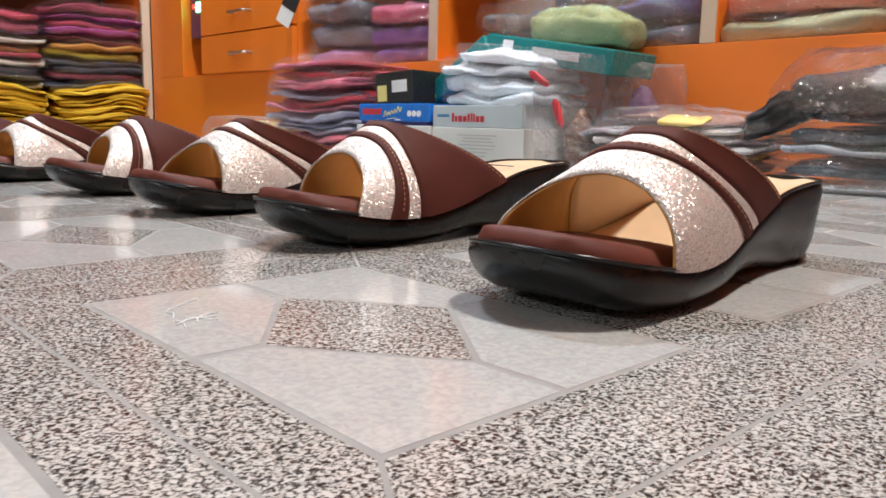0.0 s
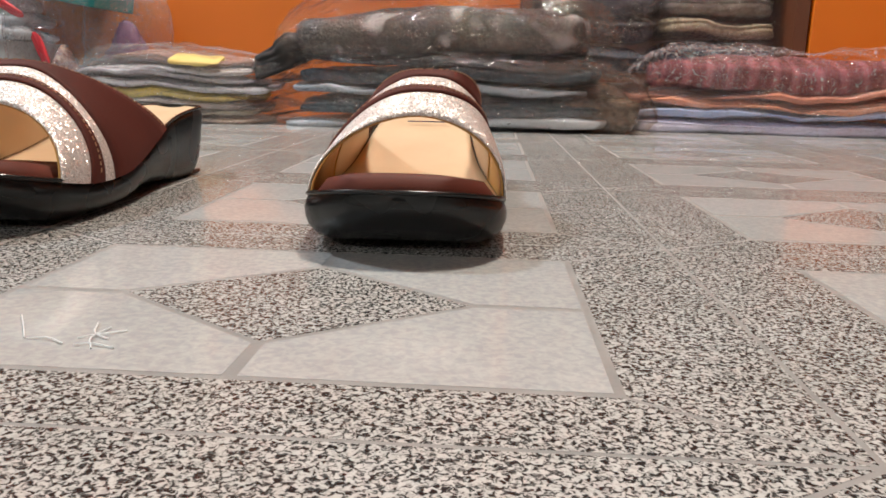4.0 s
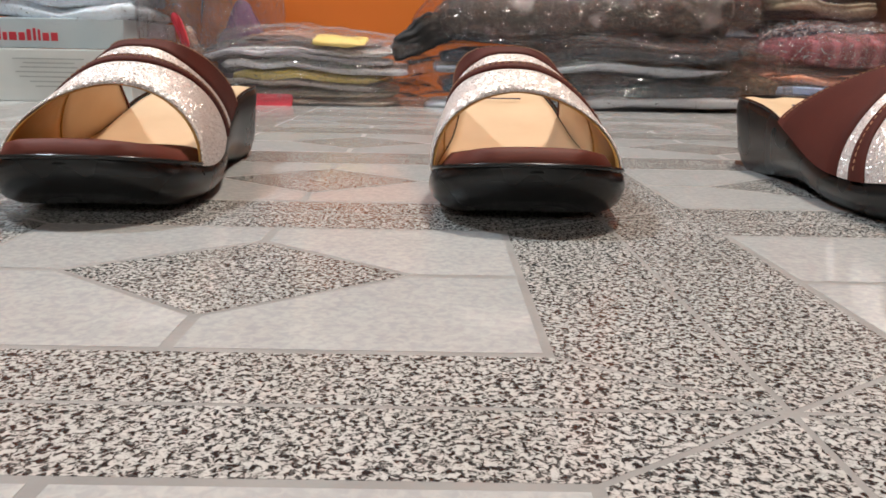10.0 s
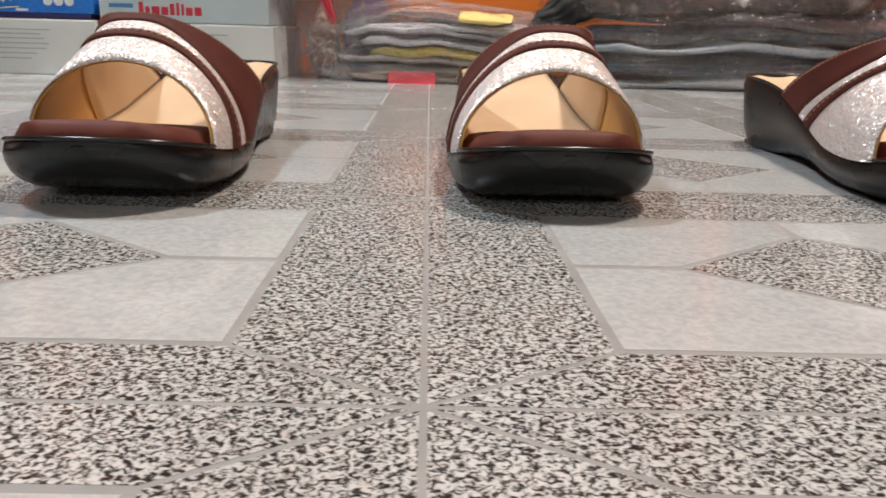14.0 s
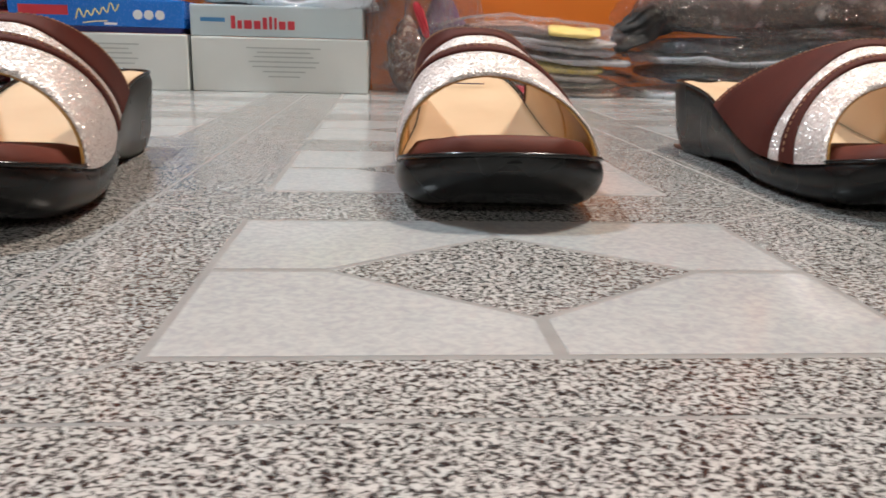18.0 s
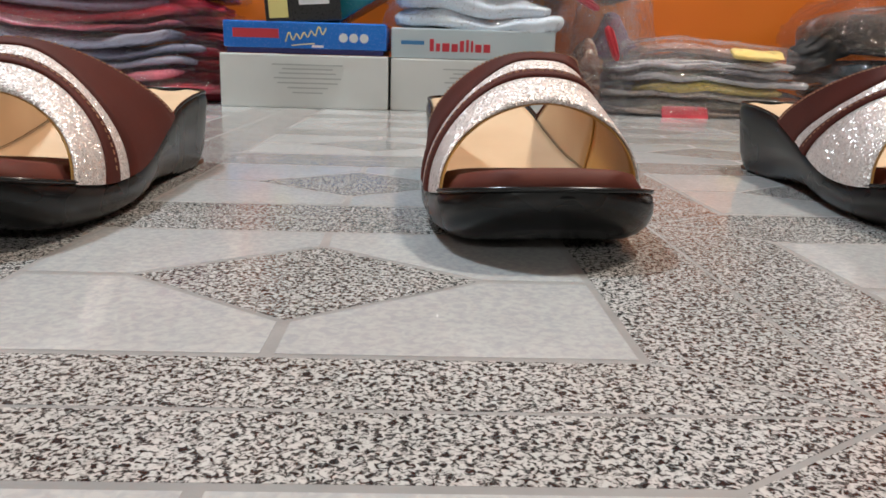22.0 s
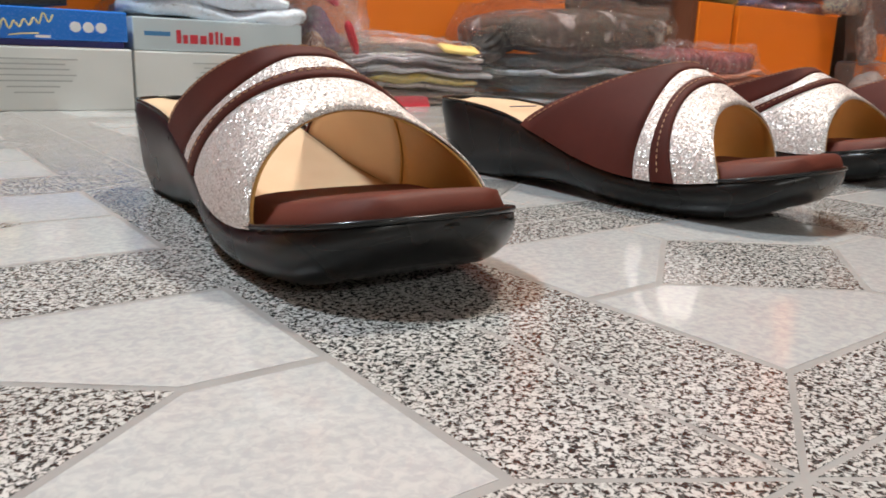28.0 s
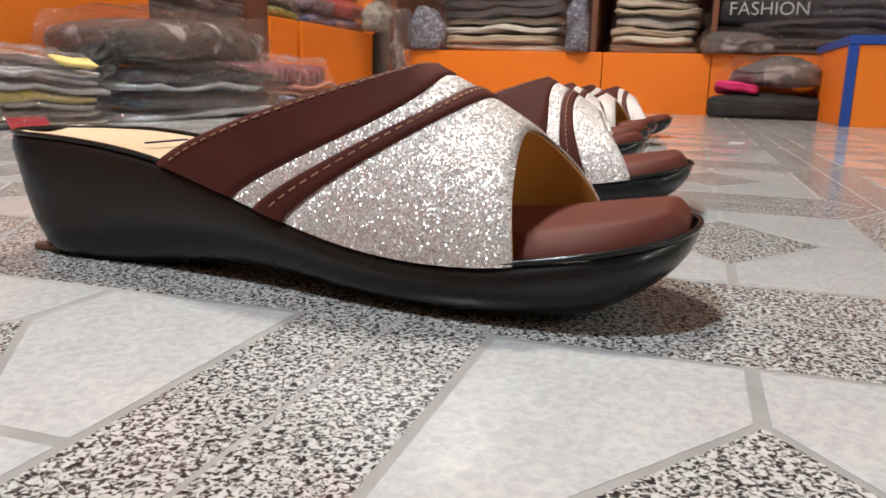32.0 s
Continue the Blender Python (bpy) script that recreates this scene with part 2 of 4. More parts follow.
SPECKLE, LIGHT_TILE, GLITTER = speckle_material(), light_tile_material(), glitter_material()
GROUT = coloured("grey_grout", (0.235, 0.227, 0.22), (0.31, 0.30, 0.29), 40, 0.6, 600, 0.2, True)
NUBUCK = coloured("brown_nubuck", (0.074, 0.0165, 0.0118), (0.098, 0.022, 0.0155), 30, 0.7, 2500, 0.12, Specular_IOR_Level=0.2)
PAD = coloured("brown_insole", (0.100, 0.0215, 0.013), (0.128, 0.029, 0.0175), 30, 0.6, 2500, 0.12, Specular_IOR_Level=0.22)


def moulded(name, tone, rough):
    """Smooth black moulded rubber with faint scuffs."""
    m, ns, ls, p = nodes_of(name)
    p.inputs["Base Color"].default_value = (tone, tone, tone * 1.02, 1)
    f = noisy(ns, ls, place(ns, False), 18.0, 2)
    ls.new(ramp(ns, ls, f, [(0.3, rough - 0.03), (0.7, rough + 0.04)]), p.inputs["Roughness"])
    p.inputs["Specular IOR Level"].default_value = 0.34
    return m


SOLE, RIM = moulded("black_sole", 0.010, 0.27), moulded("sole_rim", 0.014, 0.2)
FOOTBED = coloured("cream_footbed", (0.64, 0.45, 0.275), (0.72, 0.53, 0.345), 25, 0.5, 1200, 0.1)
LINING = coloured("tan_lining", (0.52, 0.265, 0.06), (0.62, 0.34, 0.10), 25, 0.45, 900, 0.12)
THREAD = coloured("tan_thread", (0.46, 0.25, 0.14), (0.56, 0.33, 0.20), 100, 0.7)
HEELTIP = coloured("brown_rubber", (0.12, 0.05, 0.03), (0.16, 0.07, 0.04), 100, 0.6)
ORANGE = coloured("orange_laminate", (0.80, 0.185, 0.012), (0.84, 0.21, 0.016), 3, 0.42, 200, 0.03, True)
CREAM_EDGE = coloured("cream_edge_band", (0.55, 0.42, 0.30), (0.62, 0.48, 0.35), 8, 0.5, 200, 0.05, True)
BROWN_WOOD = coloured("brown_board", (0.13, 0.045, 0.02), (0.18, 0.06, 0.028), 6, 0.5, 300, 0.05, True)
BLUE_EDGE = coloured("blue_laminate", (0.012, 0.055, 0.30), (0.016, 0.07, 0.36), 4, 0.4, 200, 0.03, True)
WALLPAINT = coloured("cream_wall_paint", (0.36, 0.335, 0.30), (0.40, 0.375, 0.335), 3, 0.8, 90, 0.1, True)
CEILPAINT = coloured("white_ceiling_paint", (0.50, 0.49, 0.47), (0.54, 0.53, 0.51), 3, 0.85, 90, 0.1, True)
WHITE_CARD = coloured("white_card", (0.66, 0.68, 0.66), (0.72, 0.74, 0.72), 12, 0.5, 400, 0.05)
PALE_CARD = coloured("pale_blue_card", (0.50, 0.60, 0.64), (0.58, 0.67, 0.70), 12, 0.32, 400, 0.03)
BLUE_CARD = coloured("blue_card", (0.012, 0.16, 0.62), (0.018, 0.20, 0.70), 12, 0.25, 400, 0.02)
NAVY_CARD = coloured("navy_card", (0.02, 0.02, 0.12), (0.03, 0.03, 0.16), 12, 0.3)
TEAL_CARD = coloured("teal_card", (0.008, 0.17, 0.17), (0.012, 0.21, 0.20), 8, 0.25, 400, 0.02)
BLACK_CARD = coloured("black_card", (0.012, 0.012, 0.013), (0.02, 0.02, 0.02), 8, 0.3, 400, 0.02)
RED_INK = coloured("red_ink", (0.55, 0.03, 0.05), (0.6, 0.04, 0.06), 20, 0.4)
PALE_INK = coloured("white_ink", (0.75, 0.78, 0.8), (0.8, 0.82, 0.84), 20, 0.4)
YELLOW_INK = coloured("yellow_ink", (0.75, 0.68, 0.25), (0.8, 0.72, 0.3), 20, 0.4)
LIME_INK = coloured("lime_ink", (0.25, 0.45, 0.05), (0.32, 0.52, 0.08), 20, 0.4)
GREY_INK = coloured("grey_ink", (0.40, 0.42, 0.41), (0.45, 0.47, 0.46), 20, 0.5)
BLUE_INK = coloured("blue_ink", (0.05, 0.2, 0.42), (0.06, 0.24, 0.48), 20, 0.4)
CHROME = coloured("brushed_steel", (0.55, 0.53, 0.5), (0.62, 0.6, 0.57), 30, 0.3, 600, 0.05, Metallic=1.0)
METER = coloured("purple_meter_case", (0.10, 0.03, 0.08), (0.13, 0.04, 0.10), 20, 0.35)
FILM = film_material("clear_polythene", 0.003)
FILM_HAZY = film_material("cloudy_polythene", 0.05, (0.95, 0.945, 0.955), 1.0, 0.25)
# the strong white creases here also carry glare streaks as colour
FILM_FOLDED = film_material("folded_polythene", 0.01, (0.98, 0.98, 0.99), 1.0, 0.55)
FILM_BROWN = film_material("smoky_polythene", 0.014, (0.93, 0.88, 0.84), 1.2)


def glowing(name, col, strength):
    m, ns, ls, p = nodes_of(name)
    p.inputs["Emission Color"].default_value = (*col, 1)
    p.inputs["Emission Strength"].default_value = strength
    p.inputs["Base Color"].default_value = (*col, 1)
    return m


GREEN_LED, RED_LED = glowing("green_led", (0.05, 1.0, 0.25), 25.0), glowing("red_led", (1.0, 0.05, 0.04), 3.0)
PANEL_GLOW = glowing("led_diffuser", (1.0, 0.94, 0.86), 4.0)


# ---- building helpers ----
def mesh_of(name, bm, material, smooth=False):
    me = bpy.data.meshes.new(name)
    bm.normal_update()
    bm.to_mesh(me)
    bm.free()
    me.materials.append(material)
    if smooth:
        me.polygons.foreach_set("use_smooth", [True] * len(me.polygons))
    return me


def part(name, bm, material, parent=None, label="", smooth=False):
    ob = new(name, mesh_of(name, bm, material, smooth))
    if parent:
        ob.parent = parent
    return tagged(ob, label) if label else ob


def thing(name, at, label, category, group="", rz=0.0):
    ob = new(name)
    ob.empty_display_size = 0.02
    ob.location, ob.rotation_euler = at, (0, 0, radians(rz))
    return tagged(ob, label, category, group)


def block(a, b, bevel=0.0):
    """A box between two corners, its edges eased."""
    bm = bmesh.new()
    bmesh.ops.create_cube(bm, size=1)
    for v in bm.verts:
        v.co = [a[i] + (v.co[i] + 0.5) * (b[i] - a[i]) for i in range(3)]
    if bevel:
        bmesh.ops.bevel(bm, geom=bm.edges[:], offset=bevel, segments=2, affect="EDGES", profile=0.6)
    return bm


def join(*bms):
    out = bmesh.new()
    for b in bms:
        me = bpy.data.meshes.new("tmp")
        b.to_mesh(me)
        b.free()
        out.from_mesh(me)
        bpy.data.meshes.remove(me)
    return out


def loft(rings, closed=True, caps=True):
    """Skin over rings of equal count."""
    bm = bmesh.new()
    vs = [[bm.verts.new(p) for p in r] for r in rings]
    n = len(rings[0])
    for a, b in zip(vs, vs[1:]):
        for i in range(n if closed else n - 1):
            j = (i + 1) % n
            bm.faces.new((a[i], a[j], b[j], b[i]))
    if caps and closed:
        bm.faces.new(vs[0][::-1])
        bm.faces.new(vs[-1])
    bmesh.ops.recalc_face_normals(bm, faces=bm.faces[:])
    return bm


def tube(points, radius, sides=6):
    pts = [Vector(p) for p in points]
    rings = []
    for i, p in enumerate(pts):
        d = (pts[min(i + 1, len(pts) - 1)] - pts[max(i - 1, 0)]).normalized()
        u = d.orthogonal().normalized()
        w = d.cross(u)
        rings.append([p + radius * (cos(2 * pi * k / sides) * u + sin(2 * pi * k / sides) * w) for k in range(sides)])
    return loft(rings)


def eased(points, steps=6):
    """Points along a smooth line through those given."""
    p = [Vector(q) for q in points]
    p = [2 * p[0] - p[1]] + p + [2 * p[-1] - p[-2]]
    out = []
    for a, b, c, d in zip(p, p[1:], p[2:], p[3:]):
        for k in range(steps):
            t = k / steps
            out.append(0.5 * (2 * b + (c - a) * t + (2 * a - 5 * b + 4 * c - d) * t * t + (3 * b - a - 3 * c + d) * t ** 3))
    return out + [p[-2]]


def curve_at(x, knots):
    """Smooth value between (x, value) knots."""
    if x <= knots[0][0]:
        return knots[0][1]
    for i, ((xa, a), (xb, b)) in enumerate(zip(knots, knots[1:])):
        if x <= xb:
            t = (x - xa) / (xb - xa)
            m0 = (b - knots[i - 1][1]) / (xb - knots[i - 1][0]) if i else (b - a) / (xb - xa)
            m1 = (knots[i + 2][1] - a) / (knots[i + 2][0] - xa) if i + 2 < len(knots) else (b - a) / (xb - xa)
            h = xb - xa
            return (2 * t**3 - 3 * t * t + 1) * a + (t**3 - 2 * t * t + t) * h * m0 + (3 * t * t - 2 * t**3) * b + (t**3 - t * t) * h * m1
    return knots[-1][1]


# ---- setting ----
x0, y0, x1, y1, HIGH = ROOM
# walls and ceiling are out of view, added to close the room and limit bounce
tagged(part("wall_back", block((x0, y1, 0), (x1, y1 + 0.1, HIGH)), WALLPAINT), "unseen cream wall added to close the shop at the front behind the shelves", "wall", kind="structure")
tagged(part("wall_front", block((x0, y0 - 0.1, 0), (x1, y0, HIGH)), WALLPAINT), "unseen cream wall added to close the shop at the front", "wall", kind="structure")
tagged(part("wall_left", block((x0 - 0.1, y0 - 0.1, 0), (x0, y1 + 0.1, HIGH)), WALLPAINT), "plain cream painted side wall", "wall", kind="structure")
tagged(part("wall_right", block((x1, y0 - 0.1, 0), (x1 + 0.1, y1 + 0.1, HIGH)), WALLPAINT), "plain cream painted side wall", "wall", kind="structure")
tagged(part("ceiling", block((x0 - 0.1, y0 - 0.1, HIGH), (x1 + 0.1, y1 + 0.1, HIGH + 0.1)), CEILPAINT), "unseen ceiling added to close the shop, toned for bounce", "ceiling", kind="structure")
for px, py, power, side, tint in PANELS:
    pan = thing("ceiling_light", (px, py, HIGH - 0.03), "unseen square LED ceiling light, placed to light the shop", "ceiling light", "ceiling lights")
    o, i_ = side / 2 + 0.05, side / 2 + 0.02
    part("frame", join(block((-o, -o, 0), (o, -i_, 0.029)), block((-o, i_, 0), (o, o, 0.029)), block((-o, -i_ + 0.002, 0), (-i_, i_ - 0.002, 0.029)), block((i_, -i_ + 0.002, 0), (o, i_ - 0.002, 0.029))), CEILPAINT, pan)
    part("diffuser", block((-i_ + 0.004, -i_ + 0.004, 0.012), (i_ - 0.004, i_ - 0.004, 0.028)), PANEL_GLOW, pan)

# ---- back shelf unit: orange laminate, its front at y = 1.13 ----
FY = 1.13
unit = thing("shelf_unit", (0, 0, 0), "orange laminate wall shelving with drawers, stocked with bagged clothes", "shelving")
part("plinth", block((-2.84, FY, 0), (0.108, FY + 0.018, 0.232), 0.001), ORANGE, unit, "flat orange laminate plinth panel")
part("shelf", block((-2.84, FY + 0.019, 0.214), (0.106, y1 - 0.01, 0.231)), ORANGE, unit)
part("back_panel", block((-2.84, y1 - 0.03, 0.235), (1.4, y1 - 0.012, 2.0)), BROWN_WOOD, unit)
for px in (-1.21, -0.485):
    part("divider", block((px, FY + 0.006, 0.233), (px + 0.018, y1 - 0.032, 1.9)), ORANGE, unit)
    part("edge_strip", block((px - 0.004, FY, 0.233), (px + 0.024, FY + 0.005, 1.9)), CREAM_EDGE, unit, "cream edge band")
for z in (0.55, 0.95, 1.35, 1.9):
    part("shelf", block((-1.80, FY + 0.02, z), (1.4, y1 - 0.033, z + 0.018)), ORANGE, unit)
part("divider", block((0.088, FY + 0.001, 0.234), (0.106, y1 - 0.034, 1.9)), ORANGE, unit)
part("divider", block((0.112, FY + 0.03, 0.0), (0.13, y1 - 0.035, 0.233)), BROWN_WOOD, unit)
part("post", block((0.570, FY, 0), (0.592, y1 - 0.036, 1.9)), BROWN_WOOD, unit, "dark brown upright board")
part("shelf", block((0.132, FY + 0.02, 0.075), (0.568, y1 - 0.034, 0.092)), BROWN_WOOD, unit)


def drawer(a, b, handle, parent):
    front = part("drawer_front", block(a, b, 0.0015), ORANGE, parent)
    if handle:
        cx, cz, fy = (a[0] + b[0]) / 2 + 0.0, a[2] + 0.47 * (b[2] - a[2]), a[1]
        part("handle", tube([(cx - 0.055, fy, cz), (cx - 0.055, fy - 0.022, cz), (cx - 0.05, fy - 0.026, cz), (cx + 0.05, fy - 0.026, cz), (cx + 0.055, fy - 0.022, cz), (cx + 0.055, fy, cz)], 0.0045, 8), CHROME, front, "steel bar handle")


for a, b, h in (((-2.385, FY - 0.018, 0.234), (-1.80, FY, 0.359), True), ((-2.385, FY - 0.018, 0.364), (-1.80, FY, 0.489), True), ((-2.385, FY - 0.018, 0.494), (-1.80, FY, 0.62), True)):
    drawer(a, b, h, unit)
part("drawer_case", block((-2.386, FY + 0.001, 0.233), (-1.799, y1 - 0.037, 0.64)), ORANGE, unit)
part("post", block((-2.84, FY, 0.233), (-2.57, y1 - 0.036, 0.64)), ORANGE, unit, "broad orange laminate upright")
# unseen upper length, added dark so that no orange reflects in the floor
part("post", block((-2.84, FY, 0.641), (-2.57, y1 - 0.036, 1.9)), BROWN_WOOD, unit)
part("recess_back", block((-2.568, FY + 0.10, 0.233), (-2.388, FY + 0.12, 1.0)), BROWN_WOOD, unit, "dark brown recess")
for a, b in (((0.597, FY - 0.004, 0.0), (0.748, FY + 0.014, 0.245)), ((0.776, FY - 0.004, 0.0), (1.305, FY + 0.014, 0.245))):
    drawer(a, b, False, unit)
part("drawer_case", block((0.614, FY + 0.016, 0.0), (1.31, y1 - 0.037, 0.243)), BROWN_WOOD, unit)
part("post", block((1.308, FY - 0.002, 0.246), (1.326, y1 - 0.036, 1.9)), ORANGE, unit)

# meter with lit digits in the recess
meter = thing("electric_meter", (-2.49, FY + 0.03, 0.40), "purple meter box with lit green and red digits", "meter")
part("case", block((-0.07, 0, -0.03), (0.07, 0.069, 0.16), 0.006), METER, meter)
part("green_display", block((-0.02, -0.002, 0.06), (0.022, 0.001, 0.095)), GREEN_LED, meter, "lit green digits")
part("red_lamp", block((-0.05, -0.002, 0.075), (-0.032, 0.001, 0.09)), RED_LED, meter, "lit red lamp")
plug = thing("charger_cable", (-2.52, FY + 0.098, 0.234), "white charger cable hanging in a brown recess", "cable")
part("cable", tube([(-0.03, -0.004, 0.15), (-0.035, -0.006, 0.1), (-0.03, -0.008, 0.05), (-0.01, -0.01, 0.03)], 0.003), WHITE_CARD, plug)
part("plug_body", block((-0.02, -0.02, 0.0), (0.005, -0.004, 0.05), 0.004), WHITE_CARD, plug)

# ---- right shelf unit, its front at x = 1.45 ----
RX = 1.45
runit = thing("shelf_unit", (0, 0, 0), "orange laminate side shelving holding folded beige trousers", "shelving")
for a, b in ((0.335, 1.12), (-0.02, 0.332), (-0.9, -0.023)):
    part("plinth_panel", block((RX, a, 0), (RX + 0.018, b, 0.20), 0.001), ORANGE, runit)
part("shelf", block((RX + 0.019, -0.9, 0.181), (x1 - 0.01, 1.12, 0.199)), ORANGE, runit)
part("back_panel", block((x1 - 0.04, -0.9, 0.2), (x1 - 0.02, 1.12, 1.9)), BROWN_WOOD, runit)
for py in (1.10, 0.36, -0.03, -0.9):
    part("divider", block((RX + 0.003, py, 0.201), (x1 - 0.042, py + 0.018, 1.9)), BROWN_WOOD, runit, "dark reddish-brown upright board")
for z in (0.62, 1.1, 1.6):
    part("shelf", block((RX + 0.02, -0.88, z), (x1 - 0.042, 1.09, z + 0.018)), ORANGE, runit)

# ---- left shelf unit, its front at x = -2.86 ----
lunit = thing("shelf_unit", (0, 0, 0), "orange side shelving packed with folded sarees", "shelving")
part("plinth", block((x0 + 0.01, -0.6, 0), (-2.90, 1.10, 0.03)), ORANGE, lunit)
part("back_panel", block((x0 + 0.012, -0.6, 0.031), (x0 + 0.03, 1.10, 1.9)), BROWN_WOOD, lunit)
part("divider", block((x0 + 0.032, 1.105, 0.0), (-2.862, 1.125, 1.9)), ORANGE, lunit)
part("edge_strip", block((-2.86, 1.095, 0.0), (-2.845, 1.127, 1.9)), CREAM_EDGE, lunit, "cream edge band")
part("divider", block((x0 + 0.032, 0.30, 0.031), (-2.862, 0.318, 1.9)), ORANGE, lunit)
for z in (0.62, 1.2):
    part("shelf", block((x0 + 0.032, 0.32, z), (-2.87, 1.10, z + 0.018)), ORANGE, lunit)

# ---- counter with blue edges ----
counter = thing("low_counter", (0.86, -0.335, 0), "orange laminate counter with bright blue edges", "counter")
part("side_panel", block((0.02, -0.012, 0), (0.55, 0.0, 0.2), 0.001), ORANGE, counter)
part("front_panel", block((0.0, -0.6, 0), (0.012, -0.02, 0.2), 0.001), ORANGE, counter)
part("edge_post", block((-0.003, -0.019, 0), (0.019, 0.003, 0.2), 0.002), BLUE_EDGE, counter, "blue corner strip")
part("top", block((-0.004, -0.62, 0.2005), (0.56, 0.004, 0.222), 0.002), BLUE_EDGE, counter, "blue-edged top")
part("carcass", block((0.014, -0.6, 0.001), (0.54, -0.014, 0.199)), BROWN_WOOD, counter)


# ---- bagged clothes ----
def slab(lx, ly, h, seed, layers=0, amp=0.004, wrinkle=0.0, flap=0.0, square=7.0, n=44, rows=9, droop=0.0, sag=0.16):
    """A soft folded bundle on z = 0, centred on x and y. layers: folded edges; flap: flattened, longer ends; droop: sag over an edge at -y."""
    rnd = random.Random(seed)
    off = Vector((rnd.uniform(-50, 50), rnd.uniform(-50, 50), rnd.uniform(-50, 50)))
    edge = min(h * 0.42, 0.009)
    rings = []
    levels = [(0.0, 0.05), (0.0, 0.5), (0.0, 0.85)] + [(i / rows, None) for i in range(rows + 1)] + [(1.0, 0.9), (1.0, 0.7), (1.0, 0.45), (1.0, 0.2), (1.0, 0.04)]
    for lev, shrink in levels:
        ring = []
        for k in range(n):
            a = 2 * pi * (k + 0.5) / n
            c, s = cos(a), sin(a)
            r = 1.0 / (abs(c) ** square + abs(s) ** square) ** (1 / square)
            x, y = c * r, s * r
            t = 2 * lev - 1
            inset = edge * (1 - math.sqrt(max(0.0, 1 - abs(t) ** 2.6)))
            if layers and shrink is None:
                inset += 0.0045 * (1 - abs(sin(pi * layers * lev + 0.6 * sin(5 * x + seed))) ** 0.6) + 0.004 * noise.noise(Vector((int(layers * lev) * 7.3 + seed, x * 1.5, y * 1.5)))
            k2 = 1.0 if shrink is None else shrink
            px, py, pz = x * (lx / 2 - inset) * k2, y * (ly / 2 - inset) * k2, lev * h
            crown = (1 - min(1, abs(x * k2)) ** 3) * (1 - min(1, abs(y * k2)) ** 3)
            if lev > 0.5:
                pz -= h * sag * (1 - crown) * (lev - 0.5) * 2
            if flap:
                e = max(0.0, abs(px) / (lx / 2) - (1 - flap)) / flap
                pz = pz * (1 - 0.75 * e) + 0.3 * h * 0.75 * e
            p = Vector((px, py, pz))
            q = p + off
            d = amp * noise.noise(q * 11) + 0.5 * amp * noise.noise(q * 31)
            pz_wave = 0.9 * amp * noise.noise(Vector((q.x * 6, q.y * 6, seed * 3.1)))
            p.z += pz_wave * (1 if lev > 0.3 else 0.3)
            if wrinkle:
                d += wrinkle * (abs(noise.noise(q * 26)) - 0.25) + 0.6 * wrinkle * (abs(noise.noise(q * 63)) - 0.25)
            g = Vector((x * 0.9, y * 0.9, 1.1 * t)).normalized()
            p += d * g
            if droop:
                over = max(0.0, -py - (ly / 2 - droop))
                p.z -= 0.8 * over
            if lev < 0.4 and not droop:
                p.z = max(p.z, 0.0002)
            ring.append(p)
        rings.append(ring)
    return loft(rings)


def bag_mesh(lx, ly, h, seed, skirt=0.16, loose=1.0, n=84, rows=9):
    """A loose polythene skin round a bundle, with flat crumpled ends beyond it in x."""
    off = Vector((seed * 1.37 % 50, seed * 2.11 % 50, seed * 0.73 % 50))
    end = lx * skirt
    hx, hy = lx / 2 + 0.007, ly / 2 + 0.008
    levels = [(i / rows, None) for i in range(rows + 1)] + [(1.0, 0.92), (1.0, 0.8), (1.0, 0.65), (1.0, 0.5), (1.0, 0.35), (1.0, 0.2), (1.0, 0.04)]
    rings = []
    for lev, shrink in levels:
        ring = []
        t = 2 * lev - 1
        for k in range(n):
            a = 2 * pi * (k + 0.5) / n
            c, s = cos(a), sin(a)
            r = 1.0 / (abs(c) ** 5 + abs(s) ** 5) ** 0.2
            x, y = c * r, s * r
            bulge = math.sqrt(max(0.0, 1 - abs(t) ** 3.2))
            k2 = shrink if shrink is not None else 0.965 + 0.035 * bulge
            px, py, pz = x * hx * k2, y * hy * k2, -0.001 + lev * (h + 0.007)
            # ends run out flat past the bundle
            e = max(0.0, abs(x) * k2 - 0.86) / 0.14
            if e > 0:
                px += math.copysign(end * e * (0.8 + 0.5 * noise.noise(Vector((py * 14, seed, 0)))), x)
                mid_ = h * (0.32 + 0.2 * noise.noise(Vector((py * 9, seed * 3.3, math.copysign(4, x)))))
                pz += (mid_ + (pz - mid_) * 0.16 - pz) * min(1.0, e) ** 1.2
                py *= 1 - 0.05 * e
            q = Vector((px, py, pz)) + off
            g = Vector((x * 0.8, y * 0.8, 1.0 * t)).normalized()
            d = loose * (0.010 * abs(noise.noise(q * 17)) + 0.007 * abs(noise.noise(q * 41)) + 0.004 * abs(noise.noise(q * 90)))
            p = Vector((px, py, pz)) + g * d * (0.5 if lev < 0.3 else 1.0)
            p.z = max(p.z, 0.0003)
            ring.append(p)
        rings.append(ring)
    return loft(rings, caps=False)


SEED = [100]


def slumped(bm, at, rz, amount):
    """Lets a stacked bundle follow the unevenness of its stack."""
    c, s = cos(radians(rz)), sin(radians(rz))
    for v in bm.verts:
        x, y = at[0] + c * v.co.x - s * v.co.y, at[1] + s * v.co.x + c * v.co.y
        v.co.z += amount * (noise.noise(Vector((x * 8, y * 6, at[2] * 4))) + 0.45 * noise.noise(Vector((x * 23, y * 14, at[2] * 12))))
    return bm


